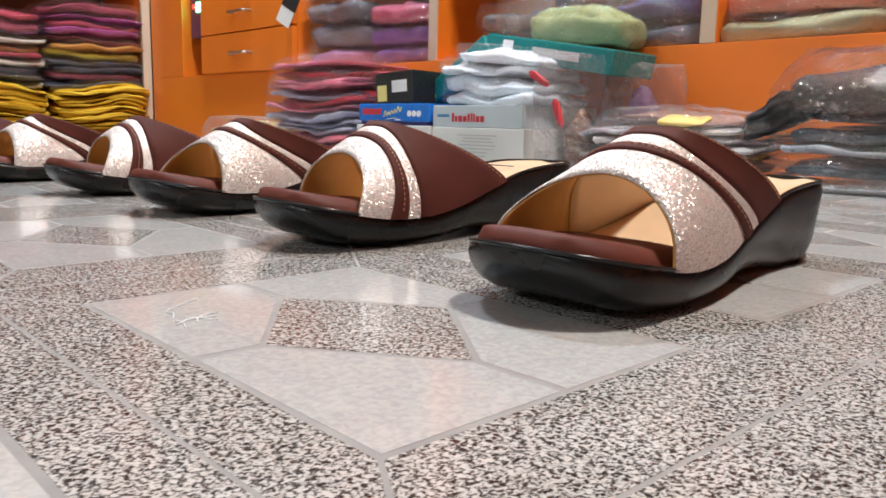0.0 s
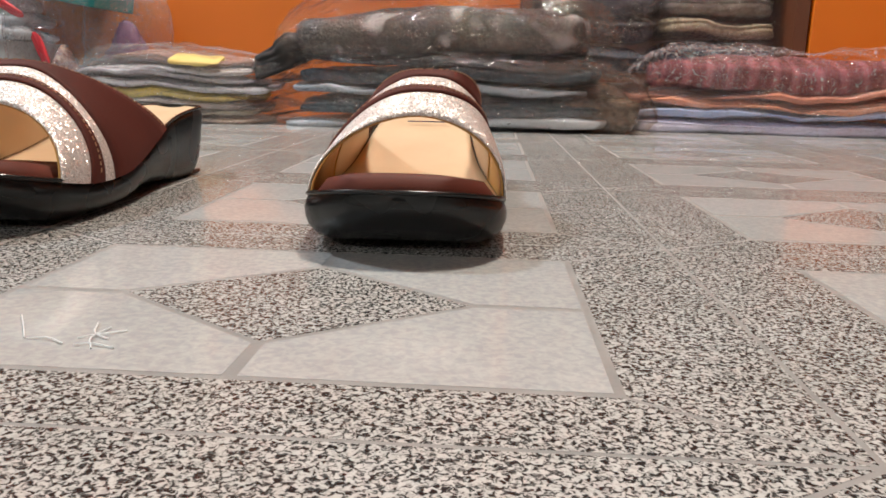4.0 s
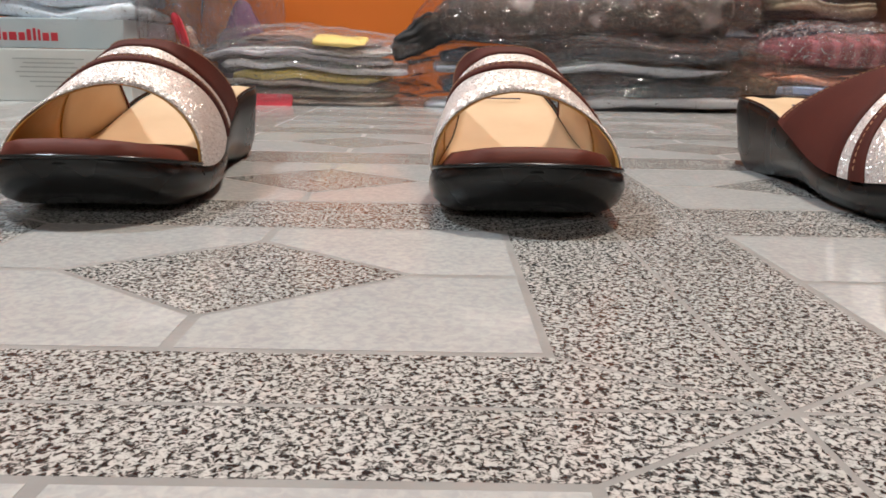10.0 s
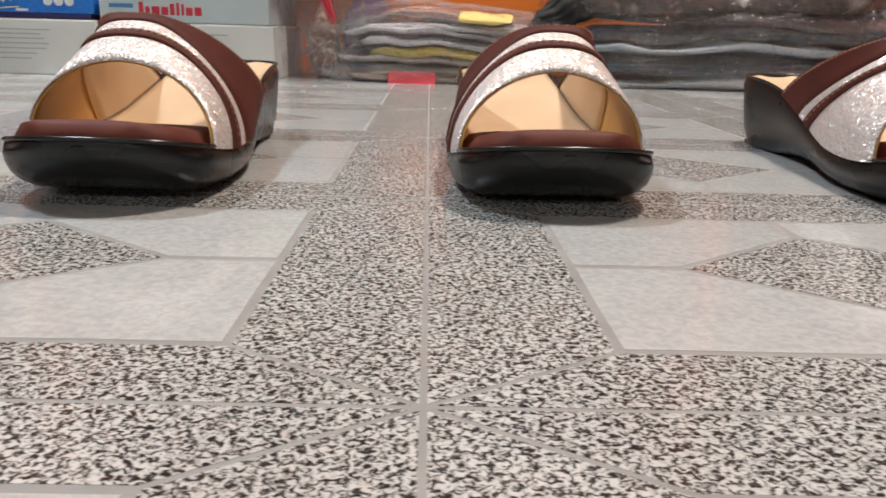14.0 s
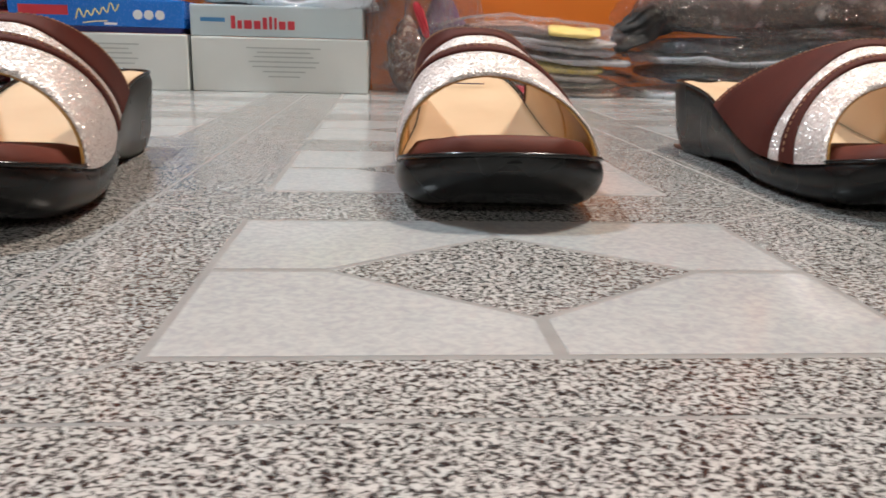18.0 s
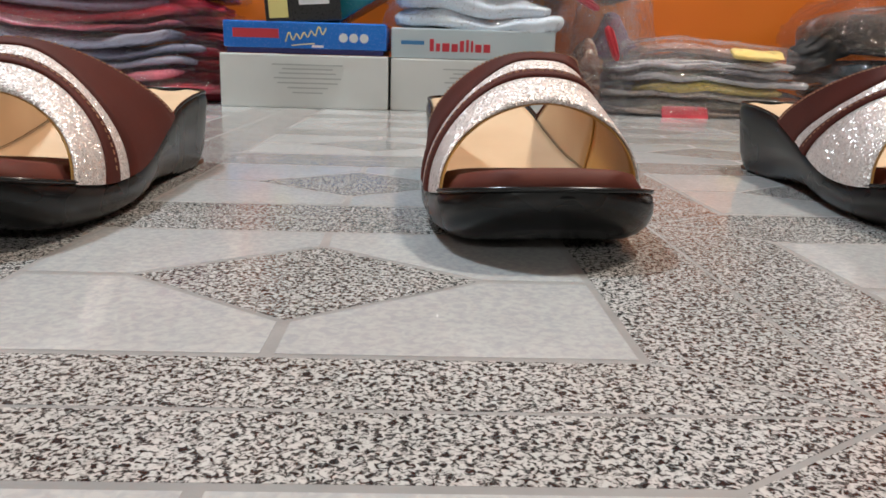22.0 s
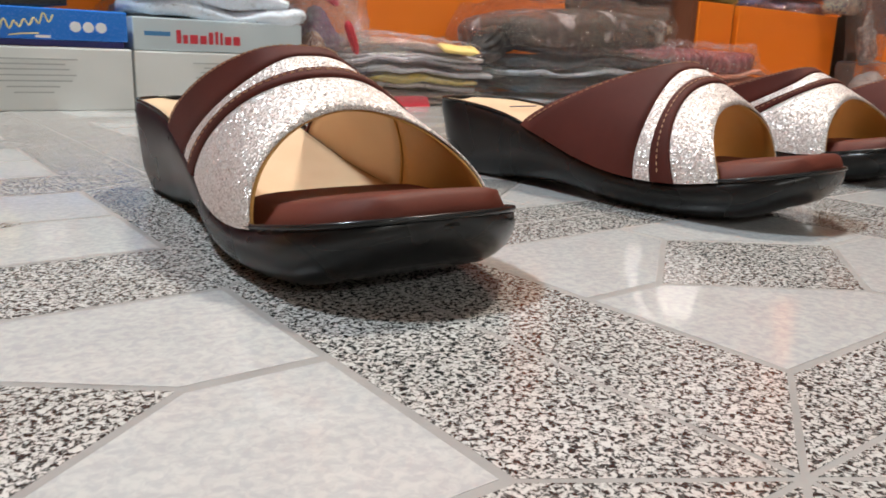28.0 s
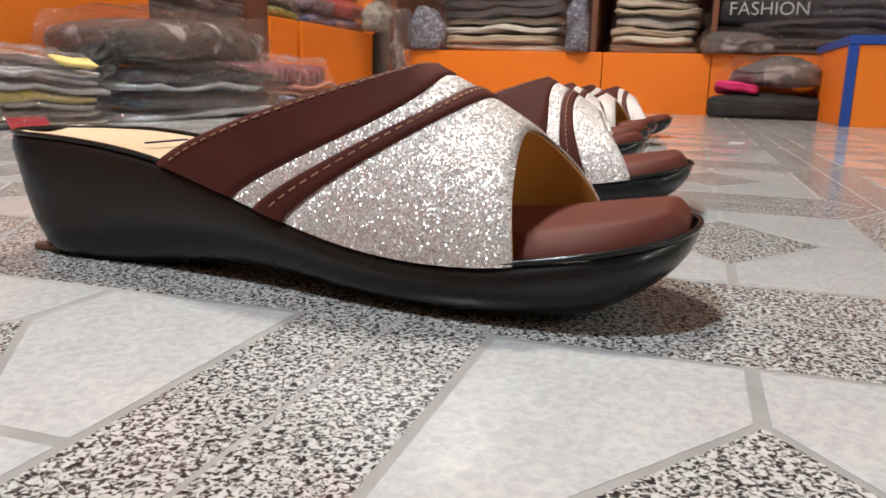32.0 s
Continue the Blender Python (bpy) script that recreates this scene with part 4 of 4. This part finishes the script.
# flat clear packets with yellow cloth
z = 0.0
FLAT = [((0.27, 0.20, 0.012), cloth((0.50, 0.38, 0.30), (0.62, 0.50, 0.40)), "brown cloth piece in a flat clear packet", FILM_HAZY),
        ((0.25, 0.18, 0.010), cloth((0.48, 0.43, 0.30), (0.58, 0.52, 0.38)), "olive grey cloth piece in a flat clear packet", FILM),
        ((0.26, 0.18, 0.010), cloth((0.60, 0.54, 0.48), (0.70, 0.65, 0.60)), "stone grey cloth piece in a flat clear packet", FILM_HAZY),
        ((0.22, 0.18, 0.012), cloth((0.82, 0.62, 0.10), (0.86, 0.72, 0.28)), "yellow cloth piece in a flat clear packet", FILM),
        ((0.27, 0.19, 0.010), cloth((0.56, 0.56, 0.58), (0.66, 0.65, 0.66)), "light grey cloth piece in a flat clear packet", FILM),
        ((0.27, 0.19, 0.010), cloth((0.34, 0.32, 0.34), (0.50, 0.48, 0.50)), "slate grey cloth piece in a flat clear packet", FILM),
        ((0.24, 0.17, 0.010), cloth((0.60, 0.58, 0.56), (0.70, 0.68, 0.66)), "off-white cloth piece in a loose clear packet", FILM_HAZY),
        ((0.20, 0.15, 0.012), cloth((0.34, 0.2, 0.16), (0.45, 0.28, 0.2), "floral"), "brown patterned cloth piece in a loose clear packet", FILM_HAZY)]
for k, (size, m, lab, f) in enumerate(FLAT):
    pack("cloth_packet", (-0.435 + 0.016 * sin(2.2 * k) + 0.008 * (k > 2), 0.985, z), size, m, lab, "garment", "flat packets by the plinth", 5 * sin(1.7 * k), 1, f, 0.24, 0.004, (0, 0), 0.010)
    z += size[2] + 0.0026
redtag = thing("red_label", (-0.475, 0.880, 0.005), "glossy red paper label inside a clear packet", "label")
part("paper", slab(0.07, 0.026, 0.0035, 31, 0, 0.002, 0.002, n=30, rows=3), RED_INK, redtag, smooth=True)
redtag.rotation_euler = (radians(58), 0, 0)
yel = thing("yellow_label", (-0.37, 0.893, 0.091), "yellow paper label inside a clear packet", "label", "", -3)
part("paper", slab(0.075, 0.036, 0.005, 32, 0, 0.006, 0.006, n=40, rows=4), cloth((0.66, 0.47, 0.13), (0.74, 0.58, 0.24)), yel, smooth=True)
yel.rotation_euler = (radians(22), radians(3), radians(-3))

# dark bagged clothes
DK = [((0.47, 0.22, 0.017), cloth((0.66, 0.69, 0.72), (0.76, 0.78, 0.80)), "white cloth bundle in a clear bag on the floor", FILM, 1),
      ((0.45, 0.22, 0.024), cloth((0.010, 0.026, 0.040), (0.03, 0.065, 0.085)), "dark teal-navy garment in a shiny clear bag", FILM, 2),
      ((0.43, 0.21, 0.016), cloth((0.42, 0.48, 0.53), (0.68, 0.72, 0.76)), "white and grey garment in a shiny clear bag", FILM, 1),
      ((0.44, 0.22, 0.020), cloth((0.010, 0.020, 0.030), (0.03, 0.05, 0.065)), "dark navy garment in a shiny clear bag", FILM, 1),
      ((0.41, 0.21, 0.011), cloth((0.007, 0.009, 0.012), (0.02, 0.024, 0.03)), "black garment with folded edge in a shiny clear bag", FILM, 1),
      ((0.43, 0.22, 0.072), cloth((0.050, 0.048, 0.052), (0.30, 0.30, 0.33), "cloud"), "plump charcoal bundle with pale motifs in a sparkling clear bag", FILM_BROWN, 1)]
z = 0.0
for k, (size, m, lab, f, lay) in enumerate(DK):
    pack("dark_packet", (-0.004 + 0.010 * sin(2.4 * k), 1.0 + 0.006 * sin(3 * k), z), size, m, lab, "garment", "dark bagged clothes", 2.5 * sin(1.3 * k), lay, f, 0.14 if k < 5 else 0.10, 0.006, (0, 0), 0.010 if k < 5 else 0.015)
    z += size[2] + 0.0035
knot = thing("black_pouch", (-0.245, 0.96, 0.085), "black fabric corner drooping from a bagged bundle", "garment", "", 20)
part("cloth", slab(0.095, 0.06, 0.034, 41, 3, 0.016, 0.014, n=48, rows=14), cloth((0.008, 0.008, 0.009), (0.02, 0.02, 0.022)), knot, smooth=True)
knot.rotation_euler = (0, radians(-22), radians(12))
pack("brown_bag", (0.235, 1.02, 0.0), (0.11, 0.2, 0.075), cloth((0.10, 0.075, 0.055), (0.2, 0.15, 0.11), "floral"), "brown cloth in a loose smoky bag", "garment", "", -4, 2, FILM_BROWN, 0.25, 0.01, (0, 0), 0.014)

# maroon bundle, film glare put into its pale bands, on coral and lavender ones
z = 0.0
for k, (size, m, lab) in enumerate((((0.46, 0.2, 0.020), cloth((0.68, 0.66, 0.87), (0.82, 0.80, 0.93)), "lavender garment in a clear bag on the floor"),
                                   ((0.47, 0.2, 0.014), cloth((0.38, 0.50, 0.80), (0.58, 0.68, 0.88)), "denim blue garment in a clear bag"),
                                   ((0.48, 0.2, 0.012), cloth((0.86, 0.31, 0.17), (0.90, 0.48, 0.33)), "coral garment in a clear bag"),
                                   ((0.46, 0.2, 0.010), cloth((0.74, 0.26, 0.16), (0.82, 0.40, 0.30)), "orange-pink folded garment in a clear bag"),
                                   ((0.365, 0.19, 0.056), cloth((0.17, 0.035, 0.05), (0.30, 0.09, 0.11), "glare_bands"), "plump maroon bundle, pale bands and milky bag folds standing in for glare"))):
    pack("bright_packet", (0.535 - 0.012 * (k == 4), 1.10 + 0.004 * sin(3 * k), z), size, m, lab, "garment", "bright bagged clothes", 2 * sin(2 + k), 2 if k < 1 else 1, FILM if k < 4 else FILM_FOLDED, 0.12, 0.006, (0, 0), 0.009 if k < 4 else 0.013)
    z += size[2] + 0.003

# inside the low bay
for at, size, m, lab in (((0.46, 1.26, 0.0925), (0.20, 0.2, 0.064), cloth((0.010, 0.022, 0.045), (0.2, 0.28, 0.34), "floral"), "navy patterned garment in a shiny bag"),
                         ((0.455, 1.26, 0.159), (0.19, 0.2, 0.03), cloth((0.33, 0.26, 0.17), (0.42, 0.34, 0.24), "floral"), "beige patterned garment in a clear bag"),
                         ((0.455, 1.27, 0.192), (0.19, 0.2, 0.045), cloth((0.10, 0.07, 0.055), (0.15, 0.11, 0.09)), "dark brown garment in a clear bag"),
                         ((0.455, 1.27, 0.240), (0.19, 0.2, 0.045), cloth((0.07, 0.05, 0.05), (0.13, 0.1, 0.09)), "dark brown garment in a clear bag"),
                         ((0.235, 1.22, 0.0925), (0.2, 0.2, 0.045), cloth((0.015, 0.02, 0.03), (0.05, 0.06, 0.08)), "black garment in a shiny bag"),
                         ((0.24, 1.25, 0.144), (0.2, 0.2, 0.045), cloth((0.01, 0.012, 0.016), (0.03, 0.03, 0.04)), "black garment in a shiny bag"),
                         ((0.24, 1.25, 0.19), (0.2, 0.2, 0.06), cloth((0.02, 0.02, 0.022), (0.06, 0.06, 0.07)), "black garment in a shiny bag"),
                         ((0.24, 1.25, 0.251), (0.2, 0.2, 0.06), cloth((0.05, 0.05, 0.06), (0.1, 0.1, 0.12)), "charcoal garment in a shiny bag")):
    pack("bay_packet", at, size, m, lab, "garment", "bagged clothes in a bay", 0, 2, FILM, 0.14, 0.006)

# on the back shelf, above the plinth
SHELF = [(-0.72, 0.045, 0.20, (0.03, 0.035, 0.06), (0.08, 0.09, 0.14), "navy blue"), (-0.60, 0.05, 0.20, (0.07, 0.09, 0.13), (0.14, 0.17, 0.22), "slate blue"),
         (-0.60, 0.05, 0.2, (0.06, 0.03, 0.12), (0.1, 0.06, 0.2), "deep purple"), (-0.95, 0.05, 0.24, (0.02, 0.02, 0.022), (0.07, 0.07, 0.07), "black"),
         (-0.95, 0.05, 0.24, (0.05, 0.045, 0.04), (0.12, 0.11, 0.1), "charcoal"), (-0.33, 0.045, 0.27, (0.30, 0.32, 0.18), (0.42, 0.43, 0.28), "sage green"),
         (-0.33, 0.06, 0.26, (0.68, 0.16, 0.09), (0.76, 0.26, 0.17), "coral red"), (-0.06, 0.04, 0.24, (0.66, 0.45, 0.04), (0.75, 0.55, 0.12), "bright yellow"),
         (-0.06, 0.05, 0.24, (0.30, 0.10, 0.16), (0.4, 0.18, 0.24), "plum"), (-1.36, 0.05, 0.24, (0.16, 0.08, 0.30), (0.28, 0.17, 0.42), "violet"),
         (-1.36, 0.055, 0.24, (0.12, 0.05, 0.30), (0.22, 0.12, 0.42), "purple"), (-1.36, 0.06, 0.24, (0.40, 0.05, 0.11), (0.5, 0.12, 0.18), "maroon"),
         (-1.64, 0.06, 0.26, (0.44, 0.17, 0.36), (0.54, 0.28, 0.46), "mauve"), (-1.64, 0.07, 0.27, (0.07, 0.08, 0.10), (0.14, 0.15, 0.18), "dark grey"), (-1.64, 0.06, 0.26, (0.05, 0.05, 0.06), (0.1, 0.1, 0.12), "black")]
pile = {}
for k, (x, h, w, a, b, word) in enumerate(SHELF):
    z = pile.get(x, 0.2325)
    pack("shelf_packet", (x + 0.006 * sin(3 * k), FY + 0.135 + 0.008 * cos(2 * k), z), (w, 0.24, h), cloth(a, b), word + " folded garment in a clear bag on a shelf", "garment", "bagged clothes on the back shelf", 3 * sin(1.1 * k), 1, FILM, 0.08, 0.008, (0, 0), 0.014)
    pile[x] = z + h + 0.0015
tag = thing("price_tag", (-1.80, FY - 0.03, 0.405), "white and black card tag hanging from a shelf", "tag", "", 15)
part("card", block((-0.028, -0.001, -0.05), (0.028, 0.001, 0.05), 0.0006), WHITE_CARD, tag)
part("black_band", block((-0.0285, -0.0018, 0.0), (0.0285, 0.0018, 0.042)), BLACK_CARD, tag)
tag.rotation_euler = (0, radians(30), radians(15))
for k, (x, h, a, b, word) in enumerate(((0.71, 0.03, (0.20, 0.26, 0.05), (0.4, 0.42, 0.2), "lime green"), (0.71, 0.045, (0.05, 0.045, 0.06), (0.2, 0.18, 0.2), "black"), (0.95, 0.035, (0.06, 0.09, 0.22), (0.2, 0.2, 0.3), "blue"), (0.95, 0.05, (0.12, 0.09, 0.12), (0.25, 0.2, 0.25), "plum grey"), (1.17, 0.04, (0.14, 0.12, 0.17), (0.24, 0.2, 0.26), "mauve grey"), (1.17, 0.06, (0.4, 0.05, 0.04), (0.5, 0.1, 0.08), "brick red"))):
    z = 0.246 + (k % 2) * (0.0315 if x < 0.8 else 0.0365 if x < 1 else 0.0415)
    pack("shelf_packet", (x, FY + 0.12, z), (0.2, 0.22, h), cloth(a, b, "floral"), word + " garment in a clear bag above drawers", "garment", "bagged clothes above the drawers", 4 * sin(k), 1, FILM, 0.12, 0.006)

# corner: clothes bulging over the edge in loose bags
pack("hanging_bag", (1.37, 1.06, 0.10), (0.11, 0.07, 0.22), cloth((0.20, 0.17, 0.16), (0.46, 0.42, 0.38), "floral"), "grey-brown clothes slumped in a loose clear bag", "bag", "", 10, 2, FILM_HAZY, 0.1, 0.014, (0, 0), 0.024, 0.68)
pack("floor_bag", (1.37, 1.03, 0.0), (0.13, 0.15, 0.098), cloth((0.3, 0.26, 0.24), (0.42, 0.38, 0.36)), "empty-looking cloudy bag slumped on the floor", "bag", "", 0, 1, FILM_HAZY, 0.1, 0.014, (0, 0), 0.024, 0.68)
pack("hanging_bag", (1.22, 1.075, 0.246), (0.14, 0.1, 0.11), cloth((0.3, 0.28, 0.22), (0.1, 0.1, 0.12), "floral"), "patterned cloth hanging from a clear bag", "bag", "", 0, 2, FILM, 0.1, 0.012, (0, 0), 0.022, 0.8)

# trousers folded on the right shelf
BEIGE = [cloth((0.42, 0.33, 0.24), (0.5, 0.41, 0.31)), cloth((0.50, 0.43, 0.34), (0.58, 0.51, 0.42)), cloth((0.33, 0.27, 0.2), (0.4, 0.33, 0.26)), cloth((0.46, 0.42, 0.37), (0.56, 0.52, 0.47))]
BW = ["khaki", "light beige", "brown-beige", "stone grey"]


def trousers(cy, w, count, dark_from, seed, grp):
    z = 0.2
    for k in range(count):
        h = 0.024 + 0.005 * ((k * 7 + seed) % 3)
        i = (k * 3 + seed) % 4
        darkm = k >= dark_from
        m = cloth((0.035, 0.032, 0.035), (0.09, 0.085, 0.09)) if darkm else BEIGE[i]
        pack("folded_trousers", (RX + 0.16 + 0.012 * sin(2.3 * k + seed), cy + 0.008 * sin(1.3 * k), z), (w - 0.02 * (k % 2), 0.30, h), m, ("charcoal" if darkm else BW[i]) + " folded trousers stacked on a shelf", "trousers", grp, 90 + 2 * sin(3 * k), 2, FILM if darkm or k % 3 == 0 else None, 0.06, 0.005, (0, 0), 0.008, 1.0, 0.02 * min(1.0, (z - 0.2) / 0.05))
        z += h + 0.001


trousers(0.70, 0.44, 7, 4, 1, "trousers on the side shelf")
trousers(0.17, 0.29, 8, 7, 2, "trousers on the side shelf")
trousers(-0.36, 0.56, 6, 0, 3, "dark trousers on the side shelf")
pack("clear_bag", (RX + 0.03, 0.425, 0.2), (0.09, 0.12, 0.19), cloth((0.07, 0.08, 0.12), (0.30, 0.32, 0.38), "floral"), "blue-grey cloth in a bulging clear bag", "bag", "", 90, 1, FILM, 0.1, 0.018, (0, 0), 0.022, 0.88)
pack("clear_bag", (RX + 0.04, 0.985, 0.2), (0.16, 0.12, 0.17), cloth((0.10, 0.10, 0.13), (0.36, 0.36, 0.40), "floral"), "grey cloth in a bulging clear bag", "bag", "", 90, 1, FILM, 0.1, 0.018, (0, 0), 0.022, 0.88)
shirt = thing("black_packet", (RX + 0.16, -0.182, 0.297), "black garment printed with the word FASHION in a clear bag", "garment", "", 90)
part("cloth", slab(0.346, 0.31, 0.085, 901, 1, 0.004, 0.002), cloth((0.010, 0.010, 0.012), (0.025, 0.025, 0.03)), shirt, smooth=True)
script = bpy.data.curves.new("lettering", "FONT")
script.body, script.size, script.align_x, script.extrude, script.offset = "FASHION", 0.0585, "CENTER", 0.0006, -0.0006
script.materials.append(GREY_INK)
word = new("lettering", script)
word.parent = shirt
word.matrix_local = pose(0.0, 0.1615, 0.026, 90, 0, 180)
# heap on the floor at the side shelf
pack("black_bundle", (RX - 0.12, -0.19, 0.0), (0.34, 0.18, 0.075), cloth((0.012, 0.011, 0.012), (0.03, 0.028, 0.03)), "black folded cloth bundle on the floor", "garment", "heap by the side shelf", 92, 3, None, 0.14, 0.008)
pack("pink_bundle", (RX - 0.12, -0.10, 0.076), (0.13, 0.15, 0.034), cloth((0.52, 0.01, 0.10), (0.62, 0.03, 0.16)), "bright magenta folded cloth", "garment", "heap by the side shelf", 88, 2)
pack("grey_sack", (RX - 0.10, -0.22, 0.098), (0.26, 0.16, 0.075), cloth((0.13, 0.115, 0.11), (0.34, 0.31, 0.30), "cloud"), "grey cloth in a crumpled clear sack", "bag", "heap by the side shelf", 86, 2, FILM, 0.16, 0.020, (0, 0), 0.024)
pack("grey_sack", (RX + 0.02, -0.10, 0.20), (0.2, 0.1, 0.07), cloth((0.10, 0.085, 0.08), (0.28, 0.25, 0.24), "cloud"), "brown-grey cloth in a crumpled clear sack on the shelf edge", "bag", "", 84, 2, FILM, 0.16, 0.018, (0, 0), 0.016)

# sarees on the left shelf
SAREE = [((0.66, 0.37, 0.010), (0.76, 0.48, 0.03), "mustard yellow"), ((0.24, 0.02, 0.05), (0.34, 0.05, 0.09), "maroon"), ((0.025, 0.03, 0.05), (0.09, 0.10, 0.15), "dark navy"), ((0.62, 0.24, 0.03), (0.70, 0.34, 0.08), "orange"), ((0.45, 0.02, 0.05), (0.55, 0.06, 0.10), "crimson"), ((0.55, 0.47, 0.38), (0.68, 0.60, 0.50), "beige"), ((0.30, 0.03, 0.18), (0.42, 0.06, 0.26), "magenta"), ((0.75, 0.60, 0.04), (0.80, 0.66, 0.10), "lemon yellow")]
for col, (cy, order) in enumerate(((0.93, (0,) * 12 + (2, 1, 2, 2, 7, 3, 1, 6, 4, 6, 1)), (0.56, (0,) * 11 + (5, 2, 2, 5, 4, 3, 5, 6, 1, 4)))):
    z = 0.0305
    for k, i in enumerate(order):
        h = 0.0125 if i == 0 else 0.017 + 0.005 * (k * 5 % 3)
        deep = 0.38 if i == 0 else 0.33
        at = (-2.985 - 0.02 * (i != 0) + (0.014 if i == 0 else 0.022) * sin(2.7 * k), cy + 0.012 * sin(1.9 * k), z)
        pack("folded_saree", at, (0.345, deep, h), cloth(*SAREE[i][:2]), SAREE[i][2] + (" folded saree stacked on a shelf" if i == 0 else " folded saree in a shiny clear bag on a stack"), "saree", "sarees on the left shelf", 90 + 2.5 * sin(k * 2), 2 if i == 0 else 1, FILM if i else None, 0.07, 0.007, (0, 0), 0.014, 1.0, 0.022 * min(1.0, (z - 0.03) / 0.06))
        z += h + (0.0006 if i == 0 else 0.0045)

# threads left on the tiles
LINT = [((-0.080, -0.032), (-0.072, -0.044), (-0.067, -0.052)), ((-0.066, -0.0525), (-0.060, -0.052), (-0.054, -0.055)), ((-0.053, -0.036), (-0.049, -0.046), (-0.043, -0.050)),
        ((-0.052, -0.050), (-0.047, -0.047), (-0.041, -0.042)), ((-0.050, -0.056), (-0.045, -0.055), (-0.038, -0.057)), ((-0.047, -0.040), (-0.048, -0.050), (-0.044, -0.058))]
for pts in LINT:
    tagged(part("loose_thread", tube(eased([(x, y, 0.0004 + 0.0004 * (k == 1)) for k, (x, y) in enumerate(pts)], 4), 0.00026), PALE_INK), "short white thread lying on a tile", "thread", "threads on a tile")


# ---- floor: patterned tiles, each of a diamond, four light pieces and a flecked border ----
floor = tagged(part("floor", block((x0, y0, -0.05), (x1, y1, -0.00012)), GROUT), "patterned floor of flecked and light grey glazed tiles", "floor", kind="structure")
TX, TY, SX, SY, DX, DY = 0.30, 0.2095, 0.101, 0.0735, 0.0612, 0.0455


def shrunk(pts, d):
    """The outline drawn in by d."""
    n, out = len(pts), []
    for i in range(n):
        p, a, b = Vector(pts[i]), Vector(pts[i - 1]), Vector(pts[(i + 1) % n])
        e1, e2 = (p - a).normalized(), (b - p).normalized()
        n1, n2 = Vector((-e1.y, e1.x)), Vector((-e2.y, e2.x))
        m = (n1 + n2).normalized()
        out.append(p + m * d / max(m.dot(n1), 0.3))
    return out


def tile_piece(pts, G):
    """Vertices and faces of one piece, its rim drawn in by G and eased."""
    a = sum(pts[i][0] * pts[(i + 1) % len(pts)][1] - pts[(i + 1) % len(pts)][0] * pts[i][1] for i in range(len(pts)))
    pts = pts if a > 0 else pts[::-1]
    low, mid_, top = shrunk(pts, G), shrunk(pts, G), shrunk(pts, G + 0.00025)
    n = len(pts)
    vs = [(p.x, p.y, -0.0015) for p in low] + [(p.x, p.y, -0.00003) for p in mid_] + [(p.x, p.y, 0.0) for p in top]
    fs = [tuple(range(2 * n, 3 * n))]
    for r in (0, n):
        fs += [(r + i, r + (i + 1) % n, r + n + (i + 1) % n, r + n + i) for i in range(n)]
    return vs, fs


HX, HY = TX / 2, TY / 2
SHAPES = [("light_piece", LIGHT_TILE, [(sx * a, sy * b) for a, b in ((0, DY), (DX, 0), (SX, 0), (SX, SY), (0, SY))]) for sx in (-1, 1) for sy in (-1, 1)]
SHAPES.append(("diamond_piece", SPECKLE, [(-DX, 0), (0, -DY), (DX, 0), (0, DY)]))
SHAPES += [("border_piece", SPECKLE, [(-HX, -HY), (HX, -HY), (SX, -SY), (-SX, -SY)]), ("border_piece", SPECKLE, [(-HX, HY), (HX, HY), (SX, SY), (-SX, SY)]),
           ("border_piece", SPECKLE, [(-HX, -HY), (-SX, -SY), (-SX, SY), (-HX, HY)]), ("border_piece", SPECKLE, [(HX, -HY), (SX, -SY), (SX, SY), (HX, HY)])]
far = {SPECKLE: ([], []), LIGHT_TILE: ([], [])}
made = []
for nm, mt, pts in SHAPES:
    vs, fs = tile_piece(pts, {"border_piece": 0.0009, "light_piece": 0.0020, "diamond_piece": 0.0006}[nm])
    me = bpy.data.meshes.new(nm)
    me.from_pydata(vs, [], fs)
    me.materials.append(mt)
    made.append((nm, me, mt, vs, fs))
for i in range(-11, 7):
    for j in range(-22, 8):
        cx, cy = i * TX, j * TY
        if cx + HX < x0 or cx - HX > x1 or cy + HY < y0 or cy - HY > y1:
            continue
        near = -6 <= i <= 1 and -1 <= j <= 2
        for nm, me, mt, vs, fs in made:
            if near:
                ob = new(nm, me)
                ob.location, ob.parent = (cx, cy, 0), floor
            else:
                V, F = far[mt]
                k = len(V)
                V += [(x + cx, y + cy, z) for x, y, z in vs]
                F += [tuple(a + k for a in f) for f in fs]
for (mt, (V, F)), nm in zip(far.items(), ("flecked_pieces", "light_pieces")):
    me = bpy.data.meshes.new(nm)
    me.from_pydata(V, [], F)
    me.materials.append(mt)
    ob = new(nm, me)
    ob.parent = floor
    tagged(ob, "far floor tile pieces", kind="stuff")
